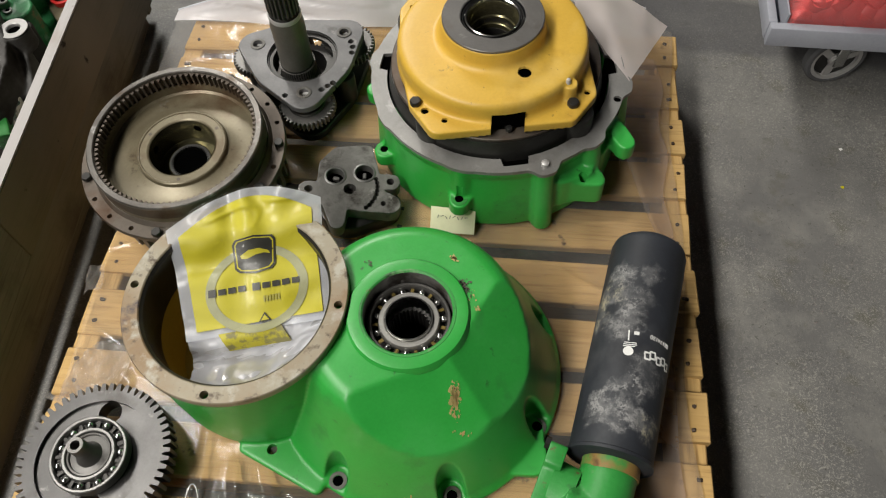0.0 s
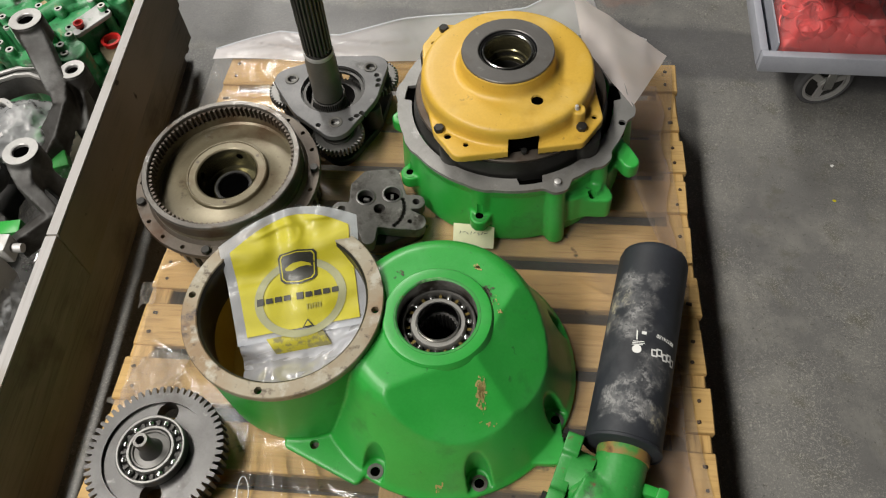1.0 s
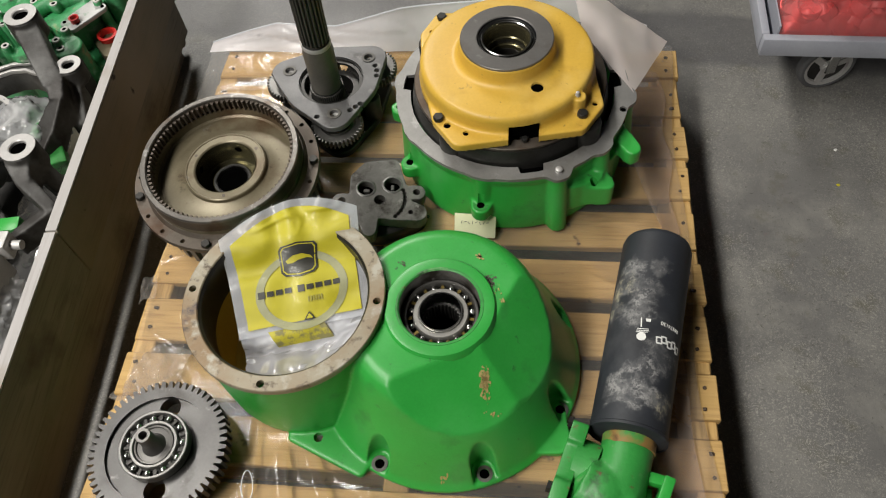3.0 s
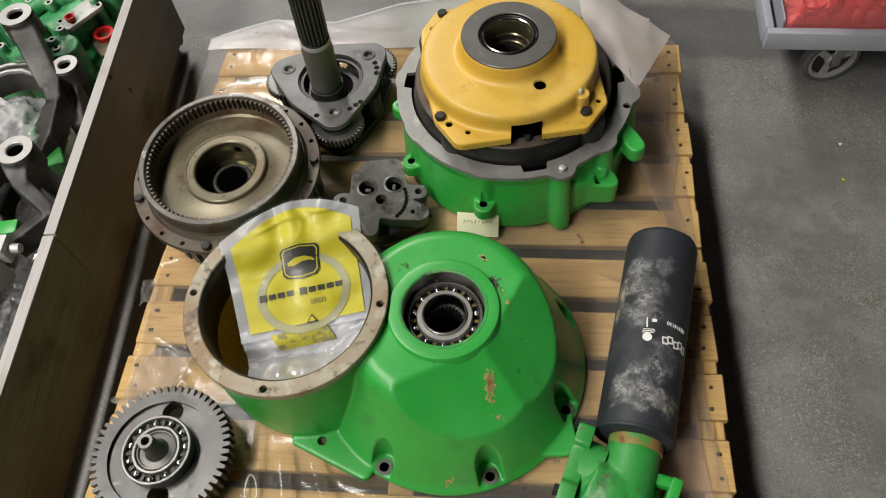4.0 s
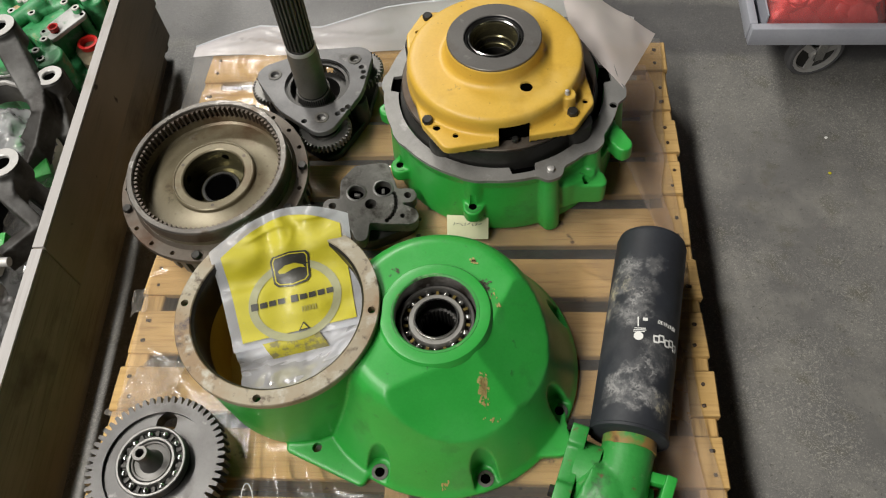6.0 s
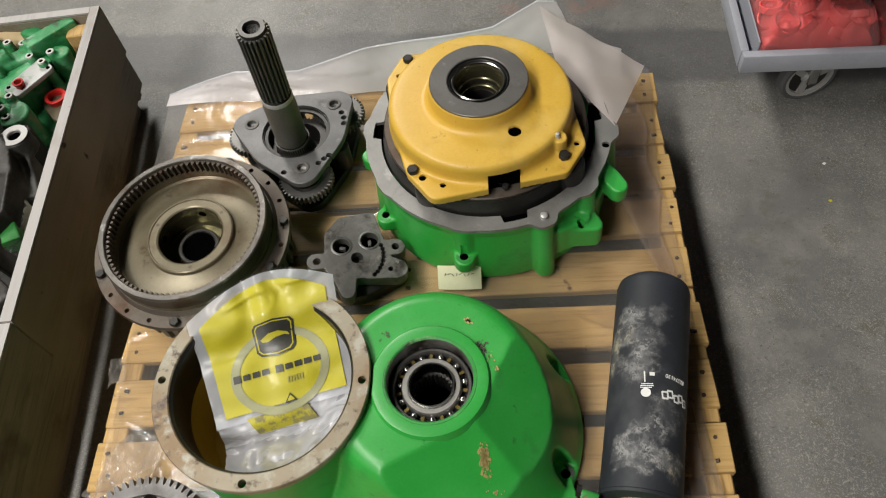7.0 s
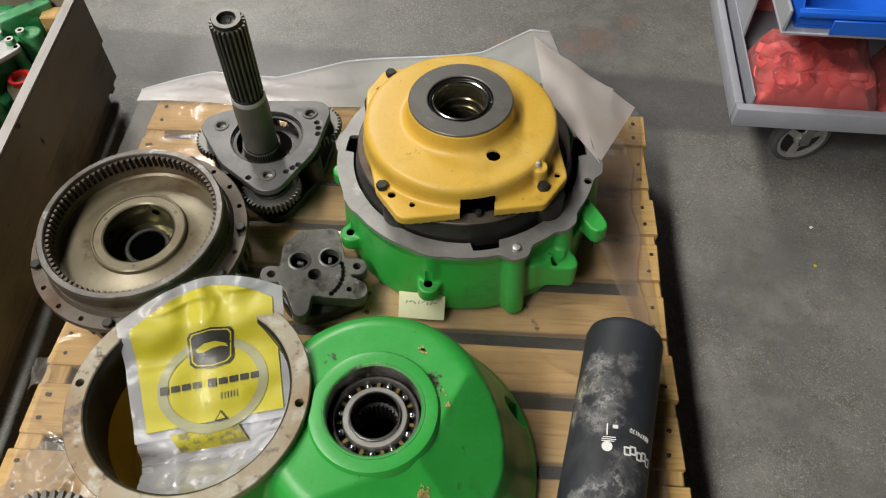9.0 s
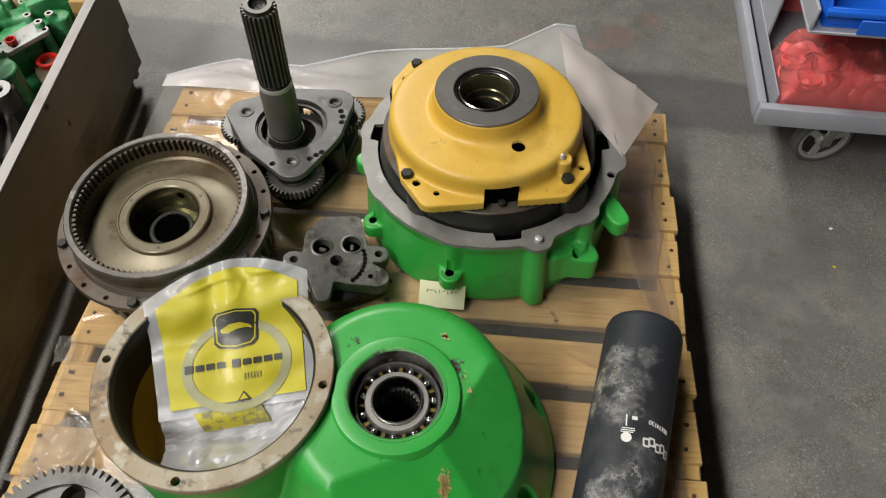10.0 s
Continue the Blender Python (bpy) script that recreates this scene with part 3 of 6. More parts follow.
# ---- wooden crate ----
def build_crate():
    cr = thing("wooden_crate", pose(-0.741, 0.78, 0, 0, 0, 3.8), "weathered grey-brown plank crate filled with tractor parts", "crate")
    h, t, far, near, wide = 0.28, 0.021, 0.5, -1.0, 1.15
    for z0, z1, y0, y1, mat, out in ((0.152, h - 0.004, -0.245, far, CRATE, 0.0), (0.152, h - 0.004, near, -0.2455, CRATE_LOW, -0.001), (0.06, 0.1505, near, far - 0.006, CRATE_LOW, -0.003)):
        part("plank", chamfer(box(-t, out, y0, y1, z0, z1), 0.0015, 1), mat, cr)
    for z0, z1 in ((0.145, h - 0.004), (0.02, 0.141)):
        part("plank", chamfer(box(-wide, -t - 0.001, far - t, far, z0, z1), 0.003, 1), CRATE, cr)
        part("plank", chamfer(box(-wide - t, -wide - 0.001, near, far, z0, z1), 0.003, 1), CRATE, cr)
        part("plank", chamfer(box(-wide, -t - 0.001, near, near + t, z0, z1), 0.003, 1), CRATE, cr)
    part("rim_edge", box(-t + 0.001, -0.001, -0.243, far - 0.001, h - 0.0038, h), CRATE_TOP, cr, "bleached pale sawn top edge")
    part("rim_edge", box(-t + 0.001, -0.001, near, -0.247, h - 0.0038, h), CRATE_TOP, cr, "bleached pale sawn top edge")
    part("rim_edge", box(-wide, -t, far - t + 0.001, far - 0.001, h - 0.0038, h), CRATE_TOP, cr, "bleached pale sawn top edge")
    part("bottom", box(-wide, -0.071, near + t, far - t, 0.02, 0.035), CRATE, cr)
    # This stringer is added to stop light passing under the crate.
    part("stringer", box(-0.07, -0.03, near + 0.02, far - 0.03, 0.0, 0.0595), CRATE_LOW, cr)
    for x in (-0.6, -1.1):
        part("skid", box(x - 0.04, x + 0.04, near + 0.02, far - 0.05, 0, 0.0195), CRATE_LOW, cr)
    return cr


build_crate()


# ---- ring gear drum ----
RIM = surface("worn_rim_steel", (0.1, 0.092, 0.084), (0.18, 0.168, 0.155), (0.28, 0.45), 0.7, 16, 240, 0.05, [((0.08, 0.06, 0.045), 22, 0.55, 0.7), ((0.4, 0.39, 0.38), 33, 0.6, 0.7)])
SPUR = surface("dark_gear_steel", (0.045, 0.0435, 0.043), (0.08, 0.078, 0.077), (0.28, 0.42), 0.7, 11, 260, 0.04, [((0.03, 0.026, 0.023), 15, 0.56, 0.74), ((0.16, 0.155, 0.15), 35, 0.62, 0.72)])
def build_ring_gear():
    g = thing("ring_gear_drum", pose(-0.485, 0.714, DECK_Z + 0.006, 3.0, 0, 0), "oil-stained steel ring gear drum with internal teeth", "gear drum")
    n, teeth = 336, 84
    inner = gear_outline(0.1302, 0.1245, teeth)
    part("toothed_ring", ring_prism(circle(0.1415, n), inner, 0.116, 0.1385), BROWN, g, angle=30)
    rim = lathe([(0.1415, 0.1385), (0.1415, 0.1425), (0.1398, 0.1445), (0.132, 0.1445), (0.1307, 0.143), (0.1307, 0.1385)], 120, True)
    part("rim", rim, RIM, g, "bright worn steel rim", angle=20)
    disc = lathe([(0.1412, 0.06), (0.1412, 0.1158), (0.1275, 0.1158), (0.1265, 0.1), (0.122, 0.0975), (0.1, 0.098), (0.085, 0.1), (0.0755, 0.1025), (0.0745, 0.105), (0.0545, 0.105), (0.0545, 0.06)], 120, True)
    part("web_disc", disc, BRASSY, g, "amber-stained honed steel disc", angle=24)
    part("hub_ring", lathe([(0.0748, 0.1045), (0.074, 0.109), (0.072, 0.1105), (0.0705, 0.1105), (0.0695, 0.109), (0.058, 0.109), (0.0555, 0.1075), (0.0545, 0.1045)], 96, True), BRASSY, g, "machined hub ring", angle=15)
    cup = lathe([(0.0543, 0.107), (0.0543, 0.06), (0.0505, 0.0555), (0.037, 0.0545), (0.0365, 0.068), (0.0342, 0.069), (0.033, 0.0545)], 96)
    part("hub_cup", cup, CUP, g, "glossy oiled hub cup")
    part("splined_sleeve", ring_prism(circle(0.0345, 160), gear_outline(0.0315, 0.0285, 40), 0.006, 0.069), STEEL_DARK, g)
    # A black plug stands in for the shade down the splined bore.
    part("bore_shade", rod((0, 0, 0.007), (0, 0, 0.0625), 0.0283, n=32), HOLE_SHADE, g, "black plug painted as the shade in the splined bore")
    for k in range(4):
        a = radians(84 + 90 * k)
        # Black disc on the cup wall, painted as a hole's shade.
        part("hub_hole_shade", rod((0.0545 * math.cos(a), 0.0545 * math.sin(a), 0.088), (0.0534 * math.cos(a), 0.0534 * math.sin(a), 0.088), 0.0065, n=16), HOLE_SHADE, g)
    for k in range(3):
        a = radians(40 + 120 * k)
        part("slot", rod((0.064 * math.cos(a), 0.064 * math.sin(a), 0.108), (0.064 * math.cos(a), 0.064 * math.sin(a), 0.1095), 0.003, n=14), BROWN, g)
    fl = lathe([(0.142, 0.088), (0.1685, 0.088), (0.1695, 0.091), (0.1695, 0.097), (0.168, 0.0995), (0.148, 0.0995), (0.1425, 0.106), (0.1415, 0.106)], 140, True)
    cut = None
    for k in range(22):
        a = radians(8 + 360 / 22 * k)
        if k % 4:
            cut = rod((0.159 * math.cos(a), 0.159 * math.sin(a), 0.08), (0.159 * math.cos(a), 0.159 * math.sin(a), 0.12), 0.0042, n=12, bm=cut)
    part("flange", carve(fl, cut), BROWN, g, "brown-stained drilled steel flange")
    for k in range(6):
        a = radians(8 + 360 / 22 * 4 * k)
        part("bolt", chamfer(prism(hexagon(0.0085, (0.159 * math.cos(a), 0.159 * math.sin(a)), k), 0.0996, 0.1075), 0.001, 1), STEEL_DARK, g)
    part("drum", lathe([(0, 0), (0.132, 0), (0.137, 0.004), (0.137, 0.0875), (0.134, 0.0875), (0.134, 0.006), (0, 0.006)], 120), CAST_DARK, g)
    for k in range(36):
        a = radians(10 * k)
        part("rib", moved(box(0.1365, 0.151, -0.006, 0.006, 0.006, 0.0878), Matrix.Rotation(a, 4, "Z")), CAST, g)
    return g


build_ring_gear()


# ---- bearing, shared by several things ----
def bearing(parent, m, r_out, r_in, height, balls=12, cage=BRONZE, ring=STEEL, thick=0.3, outer=None):
    b = new("ball_bearing")
    b.parent, b.matrix_basis, b.empty_display_size = parent, m, 0.02
    w = r_out - r_in
    c = 0.0012
    part("outer_race", lathe([(r_out, 0), (r_out, height - c), (r_out - c, height), (r_out - 0.17 * w, height), (r_out - 0.21 * w, height - c), (r_out - 0.25 * w, height * 0.5), (r_out - 0.21 * w, 0)], 72, True), outer or ring, b)
    part("inner_race", lathe([(r_in, 0), (r_in, height - c), (r_in + c, height), (r_in + (thick - 0.04) * w, height), (r_in + thick * w, height - c), (r_in + (thick + 0.05) * w, height * 0.5), (r_in + thick * w, 0)], 72, True), ring, b)
    part("cage", lathe([(r_out - 0.26 * w, height * 0.3), (r_out - 0.26 * w, height * 0.42), (r_in + (thick + 0.06) * w, height * 0.42), (r_in + (thick + 0.06) * w, height * 0.3)], 72, True), STEEL_DARK, b)
    mid = (r_out - 0.2 * w + r_in + thick * w) / 2
    rb = 0.48 * (0.8 - thick) * w
    for k in range(balls):
        a = 2 * math.pi * (k + 0.3) / balls
        part("ball", ball((mid * math.cos(a), mid * math.sin(a), height * 0.62), rb, u=16, v=10), CHROME, b)
        a += math.pi / balls
        part("cage_tab", moved(box(-rb * 0.7, rb * 0.7, -0.0022, 0.0022, 0, 0.0015), Matrix.Translation((mid * math.cos(a), mid * math.sin(a), height * 0.64)) @ Matrix.Rotation(a, 4, "Z")), cage, b)
    return b


# ---- green bell housing ----
FACETS = ((-25.0, 0.85, 0.0775), (-65.0, 0.85, 0.0765))  # where it faces, slope, start
def build_bell():
    c = Vector((-0.065, 0.396, DECK_Z + 0.005))
    bell = thing("bell_housing", Matrix.Translation(c), "glossy green cast bell housing with a bare flanged opening", "bell housing")
    profile = [(0.0, 0.188), (0.122, 0.188), (0.13, 0.186), (0.138, 0.181), (0.145, 0.172), (0.151, 0.158), (0.158, 0.137), (0.167, 0.112), (0.183, 0.075), (0.197, 0.04), (0.206, 0.018), (0.211, 0.011), (0.213, 0.009)]

    def height(r):
        for (r0, z0), (r1, z1) in zip(profile, profile[1:]):
            if r <= r1:
                return z0 + (z1 - z0) * (r - r0) / (r1 - r0)
        return profile[-1][1]

    bm = bmesh.new()
    n, rs = 180, [0.0] + [0.008 + 0.205 * i / 52 for i in range(53)]
    rows = []
    for r in rs:
        row = []
        for i in range(n if r else 1):
            a = 2 * math.pi * i / n
            z = height(r)
            for facet, slope, start in FACETS:
                d = r * math.cos(a - radians(facet))
                z = min(z, max(0.188 - slope * (d - start), 0.012))
            row.append(bm.verts.new((r * math.cos(a), r * math.sin(a), z)))
        rows.append(row)
    base = [bm.verts.new((0.213 * math.cos(2 * math.pi * i / n), 0.213 * math.sin(2 * math.pi * i / n), 0)) for i in range(n)]
    rows.append(base)
    for a, b in zip(rows, rows[1:]):
        for i in range(n):
            j = (i + 1) % n
            bm.faces.new((a[0], b[i], b[j]) if len(a) == 1 else (a[i], b[i], b[j], a[j]))
    bm.faces.new(base[::-1])
    # bolt pockets round the foot
    pockets = [(-0.09, -0.178), (0.069, -0.184), (0.181, -0.078), (0.185, 0.08), (0.05, 0.195), (-0.08, 0.18)]
    cut = bmesh.new()
    for x, y in pockets:
        d = Vector((x, y, 0)).normalized()
        p, q = Vector((x, y, 0)) - d * 0.004, Vector((x, y, 0)) + d * 0.06
        prism(hull([(p.x, p.y, 0.0185), (q.x, q.y, 0.022)], 24), 0.012, 0.12, cut)
    bm = carve(bm, cut)
    # the side drum, narrowing downwards, and its ear
    d = Vector((-0.228, 0.004))
    drum = lathe([(0, 0.0), (0.132, 0.0), (0.139, 0.005), (0.1425, 0.03), (0.144, 0.09), (0.1445, 0.14), (0.145, 0.196), (0, 0.196)], 120, at=d)
    # lugs of the foot
    lugs = [prism(hull([(0.178, -0.128, 0.02), (0.14, -0.12, 0.03), (0.16, -0.09, 0.03)]), 0, 0.016)]
    ear = prism(hull([(-0.232, -0.143, 0.008), (-0.185, -0.138, 0.018), (-0.12, -0.186, 0.012), (-0.09, -0.1, 0.02), (-0.2, -0.1, 0.02)]), 0, 0.014)
    rim_foot = lathe([(0, 0), (0.2135, 0), (0.2135, 0.008), (0, 0.008)], 120)
    body = cast(joined(bm, drum, ear, rim_foot, *lugs), 0.0025, 3)
    cut = lathe([(0, 0.03), (0.1262, 0.03), (0.1262, 0.3), (0, 0.3)], 96, at=d)
    lathe([(0, 0.1), (0.0615, 0.1), (0.0615, 0.3), (0, 0.3)], 72, bm=cut)
    for x, y in [(-0.09, -0.178), (0.069, -0.184), (0.181, -0.078), (-0.191, -0.143)]:
        rod((x, y, -0.01), (x, y, 0.06), 0.0075, n=20, bm=cut)
    for k in range(4):
        a = radians(-92 + 90 * k)
        x, y = d.x + 0.1385 * math.cos(a), d.y + 0.1385 * math.sin(a)
        rod((x, y, 0.176), (x, y, 0.25), 0.006, n=16, bm=cut)
    body = carve(body, cut)
    part("body", body, GREEN, bell, angle=60)
    for x, y in pockets[:3]:
        part("bolt_seat", lathe([(0.0076, 0.0125), (0.0122, 0.0125), (0.0125, 0.014), (0.0076, 0.014)], 28, True, at=(x, y)), CAST, bell, "bare metal bolt seat")
        # Black filling gives the bolt hole its shade.
        part("bolt_hole_shade", rod((x, y, 0.002), (x, y, 0.0118), 0.0074, n=18), HOLE_SHADE, bell)
    ring = lathe([(0.126, 0.188), (0.1485, 0.188), (0.1492, 0.19), (0.1492, 0.2), (0.148, 0.2015), (0.1275, 0.2015), (0.126, 0.2)], 140, True, at=d)
    cut = None
    for k in range(4):
        a = radians(-92 + 90 * k)
        x, y = d.x + 0.1385 * math.cos(a), d.y + 0.1385 * math.sin(a)
        cut = rod((x, y, 0.1), (x, y, 0.25), 0.0056, n=18, bm=cut)
    part("flange", carve(ring, cut), RUSTY, bell, "bare rust-stained machined flange")
    part("inner_wall", lathe([(0.1258, 0.199), (0.1225, 0.195), (0.1222, 0.128)], 96, at=d), STEEL_DARK, bell, "dark oily inner wall")
    part("lower_inner_wall", lathe([(0.1222, 0.128), (0.1215, 0.1), (0.1205, 0.0325)], 96, at=d), PRIMER, bell, "amber painted lower inner wall")
    part("inner_floor", lathe([(0.1204, 0.034), (0.118, 0.0325), (0.05, 0.0325), (0.0, 0.0325)], 96, at=d), PRIMER, bell, "amber painted inner floor")
    boss = lathe([(0.0612, 0.184), (0.0835, 0.183), (0.0805, 0.1905), (0.0785, 0.1935), (0.0745, 0.1945), (0.0635, 0.1945), (0.0612, 0.1925)], 96, True)
    part("boss", boss, GREEN, bell)
    part("bore", lathe([(0.0611, 0.193), (0.0605, 0.193), (0.0585, 0.188), (0.0585, 0.156), (0.0555, 0.154), (0.0555, 0.1), (0.0, 0.1)], 96), PUMP, bell, "oily bare bearing bore")
    part("bore_edge", lathe([(0.059, 0.1925), (0.0635, 0.1945), (0.0632, 0.1952), (0.0605, 0.1952), (0.0585, 0.1935)], 96, True), GREEN_CAST, bell, "scuffed green bore edge")
    bearing(bell, pose(0, 0, 0.148), 0.0555, 0.0325, 0.024, 11, ring=RACE, thick=0.34, outer=GEAR)
    part("sleeve", lathe([(0.0324, 0.12), (0.0324, 0.173), (0.0318, 0.1765), (0.0302, 0.1765), (0.0292, 0.173), (0.0292, 0.12)], 72, True), CHROME, bell, "bright ground sleeve edge")
    part("spline_bore", ring_prism(circle(0.0291, 112), gear_outline(0.0278, 0.0255, 28), 0.105, 0.145), STEEL_DARK, bell)
    return bell, height


bell, bell_height = build_bell()


def bell_z(x, y):
    r, z = math.hypot(x, y), bell_height(math.hypot(x, y))
    for facet, slope, start in FACETS:
        d = r * math.cos(math.atan2(y, x) - radians(facet))
        z = min(z, max(0.188 - slope * (d - start), 0.012))
    return z


def scar(cx, cy, w, h, turn, count, seed, material=SCAR):
    """Chipped paint: many small flakes that lie on the housing."""
    rng = random.Random(seed)
    bm = bmesh.new()
    for _ in range(count):
        u, v = rng.gauss(0, 0.36) * w, rng.gauss(0, 0.36) * h
        x, y = cx + u * math.cos(turn) - v * math.sin(turn), cy + u * math.sin(turn) + v * math.cos(turn)
        s = rng.uniform(0.0004, 0.0017)
        k = rng.randint(5, 7)
        o = rng.random() * 6
        vs = []
        for i in range(k):
            q = s * rng.uniform(0.6, 1.3)
            px, py = x + q * math.cos(o + 6.283 * i / k), y + 1.3 * q * math.sin(o + 6.283 * i / k)
            vs.append(bm.verts.new((px, py, bell_z(px, py) + 0.0011)))
        bm.faces.new(vs)
    part("paint_chip", bm, material, bell, "flaked tan primer patch" if material is SCAR else "scraped bare metal patch")


scar(0.069, -0.098, 0.008, 0.024, 0.12, 190, 3)
scar(0.053, 0.087, 0.007, 0.004, -0.6, 26, 4)
scar(0.085, -0.13, 0.016, 0.006, 0.3, 9, 6)
scar(0.068, 0.045, 0.012, 0.022, 0.6, 110, 5, SCAR_DARK)
scar(0.012, -0.2, 0.01, 0.004, 0.1, 14, 12)
scar(0.09, 0.015, 0.006, 0.004, 0.1, 8, 13)
scar(-0.06, 0.07, 0.004, 0.012, 0.8, 14, 14, SCAR_DARK)
scar(0.084, 0.03, 0.01, 0.01, 0.2, 7, 8)


# ---- green clutch housing, the drum in it and the yellow cover ----
def build_clutch():
    c = Vector((0.023, 0.872, DECK_Z + 0.005))
    h = thing("clutch_housing", Matrix.Translation(c), "green cast clutch housing with a bare grey top face", "clutch housing")
    top = 0.145
    wall = lathe([(0.184, 0), (0.208, 0), (0.212, 0.006), (0.204, 0.118), (0.207, 0.128), (0.2085, top - 0.004), (0.184, top - 0.004)], 140, True)
    shells = [wall]
    angles = (-102.5, -147.0, 175.0, 130.0, 92.0, 50.0)
    for a in angles:
        x, y = 0.209 * math.cos(radians(a)), 0.209 * math.sin(radians(a))
        xi, yi = 0.19 * math.cos(radians(a)), 0.19 * math.sin(radians(a))
        shells.append(prism(hull([(x * 1.03, y * 1.03, 0.0175), (xi, yi, 0.024)]), 0.046, 0.073))
        shells.append(prism(hull([(xi * 1.03, yi * 1.03, 0.016), (xi, yi, 0.022)]), 0.07, top - 0.006))
    for a, r in ((-66.0, 0.204), (-40.0, 0.202), (-5.0, 0.2)):
        x, y = r * math.cos(radians(a)), r * math.sin(radians(a))
        shells.append(rod((x * 1.06, y * 1.06, 0.0), (x, y, top - 0.006), 0.0175, 0.0165, n=24))
    shells.append(prism(hull([(0.11, -0.165, 0.02), (0.145, -0.15, 0.02)]), 0.03, 0.095))
    shells.append(prism(hull([(0.12, -0.163, 0.016), (0.164, -0.158, 0.017), (0.172, -0.166, 0.012)]), 0.036, 0.086))
    shells.append(prism(hull([(0.185, -0.07, 0.016), (0.205, -0.1, 0.0155), (0.212, -0.114, 0.0155)]), 0.09, 0.12))
    shells.append(prism(hull([(0.165, -0.11, 0.02), (0.185, -0.05, 0.02)]), 0.0, 0.1))
    body = cast(joined(*shells), 0.003, 4)
    cut = bmesh.new()
    for a in angles:
        x, y = 0.2155 * math.cos(radians(a)), 0.2155 * math.sin(radians(a))
        rod((x, y, 0.03), (x, y, 0.1), 0.0072, n=18, bm=cut)
    rod((0.147, -0.168, 0.04), (0.147, -0.168, 0.12), 0.007, n=18, bm=cut)
    for na, half in ((-78, 7.5), (176, 7), (8, 7), (96, 7)):
        wedge = [(r * math.cos(radians(na + s)), r * math.sin(radians(na + s))) for r, s in ((0.17, -half), (0.1975, -half), (0.1985, 0), (0.1975, half), (0.17, half))]
        prism(wedge, 0.03, 0.2, cut)
    for a, r in ((-14.0, 0.202),):
        rod((r * math.cos(radians(a)), r * math.sin(radians(a)), 0.11), (r * math.cos(radians(a)), r * math.sin(radians(a)), 0.2), 0.007, n=16, bm=cut)
    part("body", carve(body, cut), GREEN, h, angle=60)
    for a in angles[:2]:
        x, y = 0.2155 * math.cos(radians(a)), 0.2155 * math.sin(radians(a))
        part("bolt_seat", lathe([(0.0073, 0.0718), (0.0135, 0.0718), (0.0137, 0.0738), (0.0073, 0.0735)], 24, True, at=(x, y)), GREEN_CAST, h)
        # Plugged with black to paint the shade of the seat's hole.
        part("hole_shade_plug", rod((x, y, 0.044), (x, y, 0.0712), 0.0071, n=16), HOLE_SHADE, h, "black plug painted as the shade in a drilled hole")
    # the bare top face, with lobes and notches
    n = 288
    outer, inner = [], []
    for i in range(n):
        a = 360.0 * i / n
        ro = 0.2095
        for la, lift in ((-66, 0.016), (-102.5, 0.003), (-147, 0.004), (-40, 0.01), (-5, 0.012), (175, 0.006), (130, 0.006), (92, 0.008), (50, 0.01)):
            dd = (a - la + 180) % 360 - 180
            ro += lift * math.exp(-(dd / 5.5) ** 4)
        ri = 0.183
        for na, half in ((-78, 6.5), (176, 6), (8, 6), (96, 6)):
            if abs((a - na + 180) % 360 - 180) < half:
                ri = 0.197
        ca, sa = math.cos(radians(a)), math.sin(radians(a))
        outer.append((ro * ca, ro * sa))
        inner.append((ri * ca, ri * sa))
    cut = bmesh.new()
    # Another black plug, for the shade in the top face's hole.
    part("hole_shade_plug", rod((0.202 * math.cos(radians(-14)), 0.202 * math.sin(radians(-14)), 0.112), (0.202 * math.cos(radians(-14)), 0.202 * math.sin(radians(-14)), 0.1405), 0.0069, n=16), HOLE_SHADE, h, "black plug painted as the shade in a drilled hole")
    for a, r in ((-14.0, 0.202),):
        rod((r * math.cos(radians(a)), r * math.sin(radians(a)), 0.1), (r * math.cos(radians(a)), r * math.sin(radians(a)), 0.2), 0.0065, n=18, bm=cut)
    part("top_face", carve(ring_prism(outer, inner, top - 0.007, top), cut), FACE, h, "bare grey machined top face")
    # Black blocks fill the notches in place of their shade.
    for na, half in ((-78, 7.3), (176, 6.8), (8, 6.8), (96, 6.8)):
        wedge = [(r * math.cos(radians(na + q)), r * math.sin(radians(na + q))) for r, q in ((0.184, -half), (0.197, -half), (0.198, 0), (0.197, half), (0.184, half))]
        part("notch_shade", prism(wedge, 0.032, 0.1375), HOLE_SHADE, h, "black block painted as the shade in a notch")
    x, y = 0.207 * math.cos(radians(-66)), 0.207 * math.sin(radians(-66))
    part("dowel", lathe([(0, top - 0.002), (0.006, top - 0.002), (0.006, top + 0.006), (0.0035, top + 0.0075), (0, top + 0.0075)], 20, at=(x, y)), ALLOY, h, "bright steel dowel pin")
    part("base_web", lathe([(0, 0.004), (0.168, 0.004), (0.168, 0.012), (0, 0.012)], 72), CAST_DARK, h)
    return h


build_clutch()
drum = thing("clutch_drum", pose(0.0195, 0.869, DECK_Z + 0.018), "dark oiled steel clutch drum inside the green housing", "clutch drum")
part("shell", lathe([(0.0, 0.0), (0.17, 0.0), (0.176, 0.006), (0.176, 0.128), (0.1745, 0.14), (0.17, 0.158), (0.15, 0.158), (0.148, 0.15), (0, 0.15)], 120), STEEL_DARK, drum)
part("worn_lip", lathe([(0.148, 0.157), (0.168, 0.157), (0.1695, 0.1635), (0.168, 0.165), (0.1495, 0.165)], 120, True), BROWN, drum, "brown honed steel lip")
for x, y in ((-0.145, 0.085), (-0.09, -0.13), (0.132, -0.105)):
    part("lug", chamfer(prism(hull([(x, y, 0.026), (x * 0.8, y * 0.8, 0.03)]), 0.1, 0.1668), 0.005), STEEL_DARK, drum)


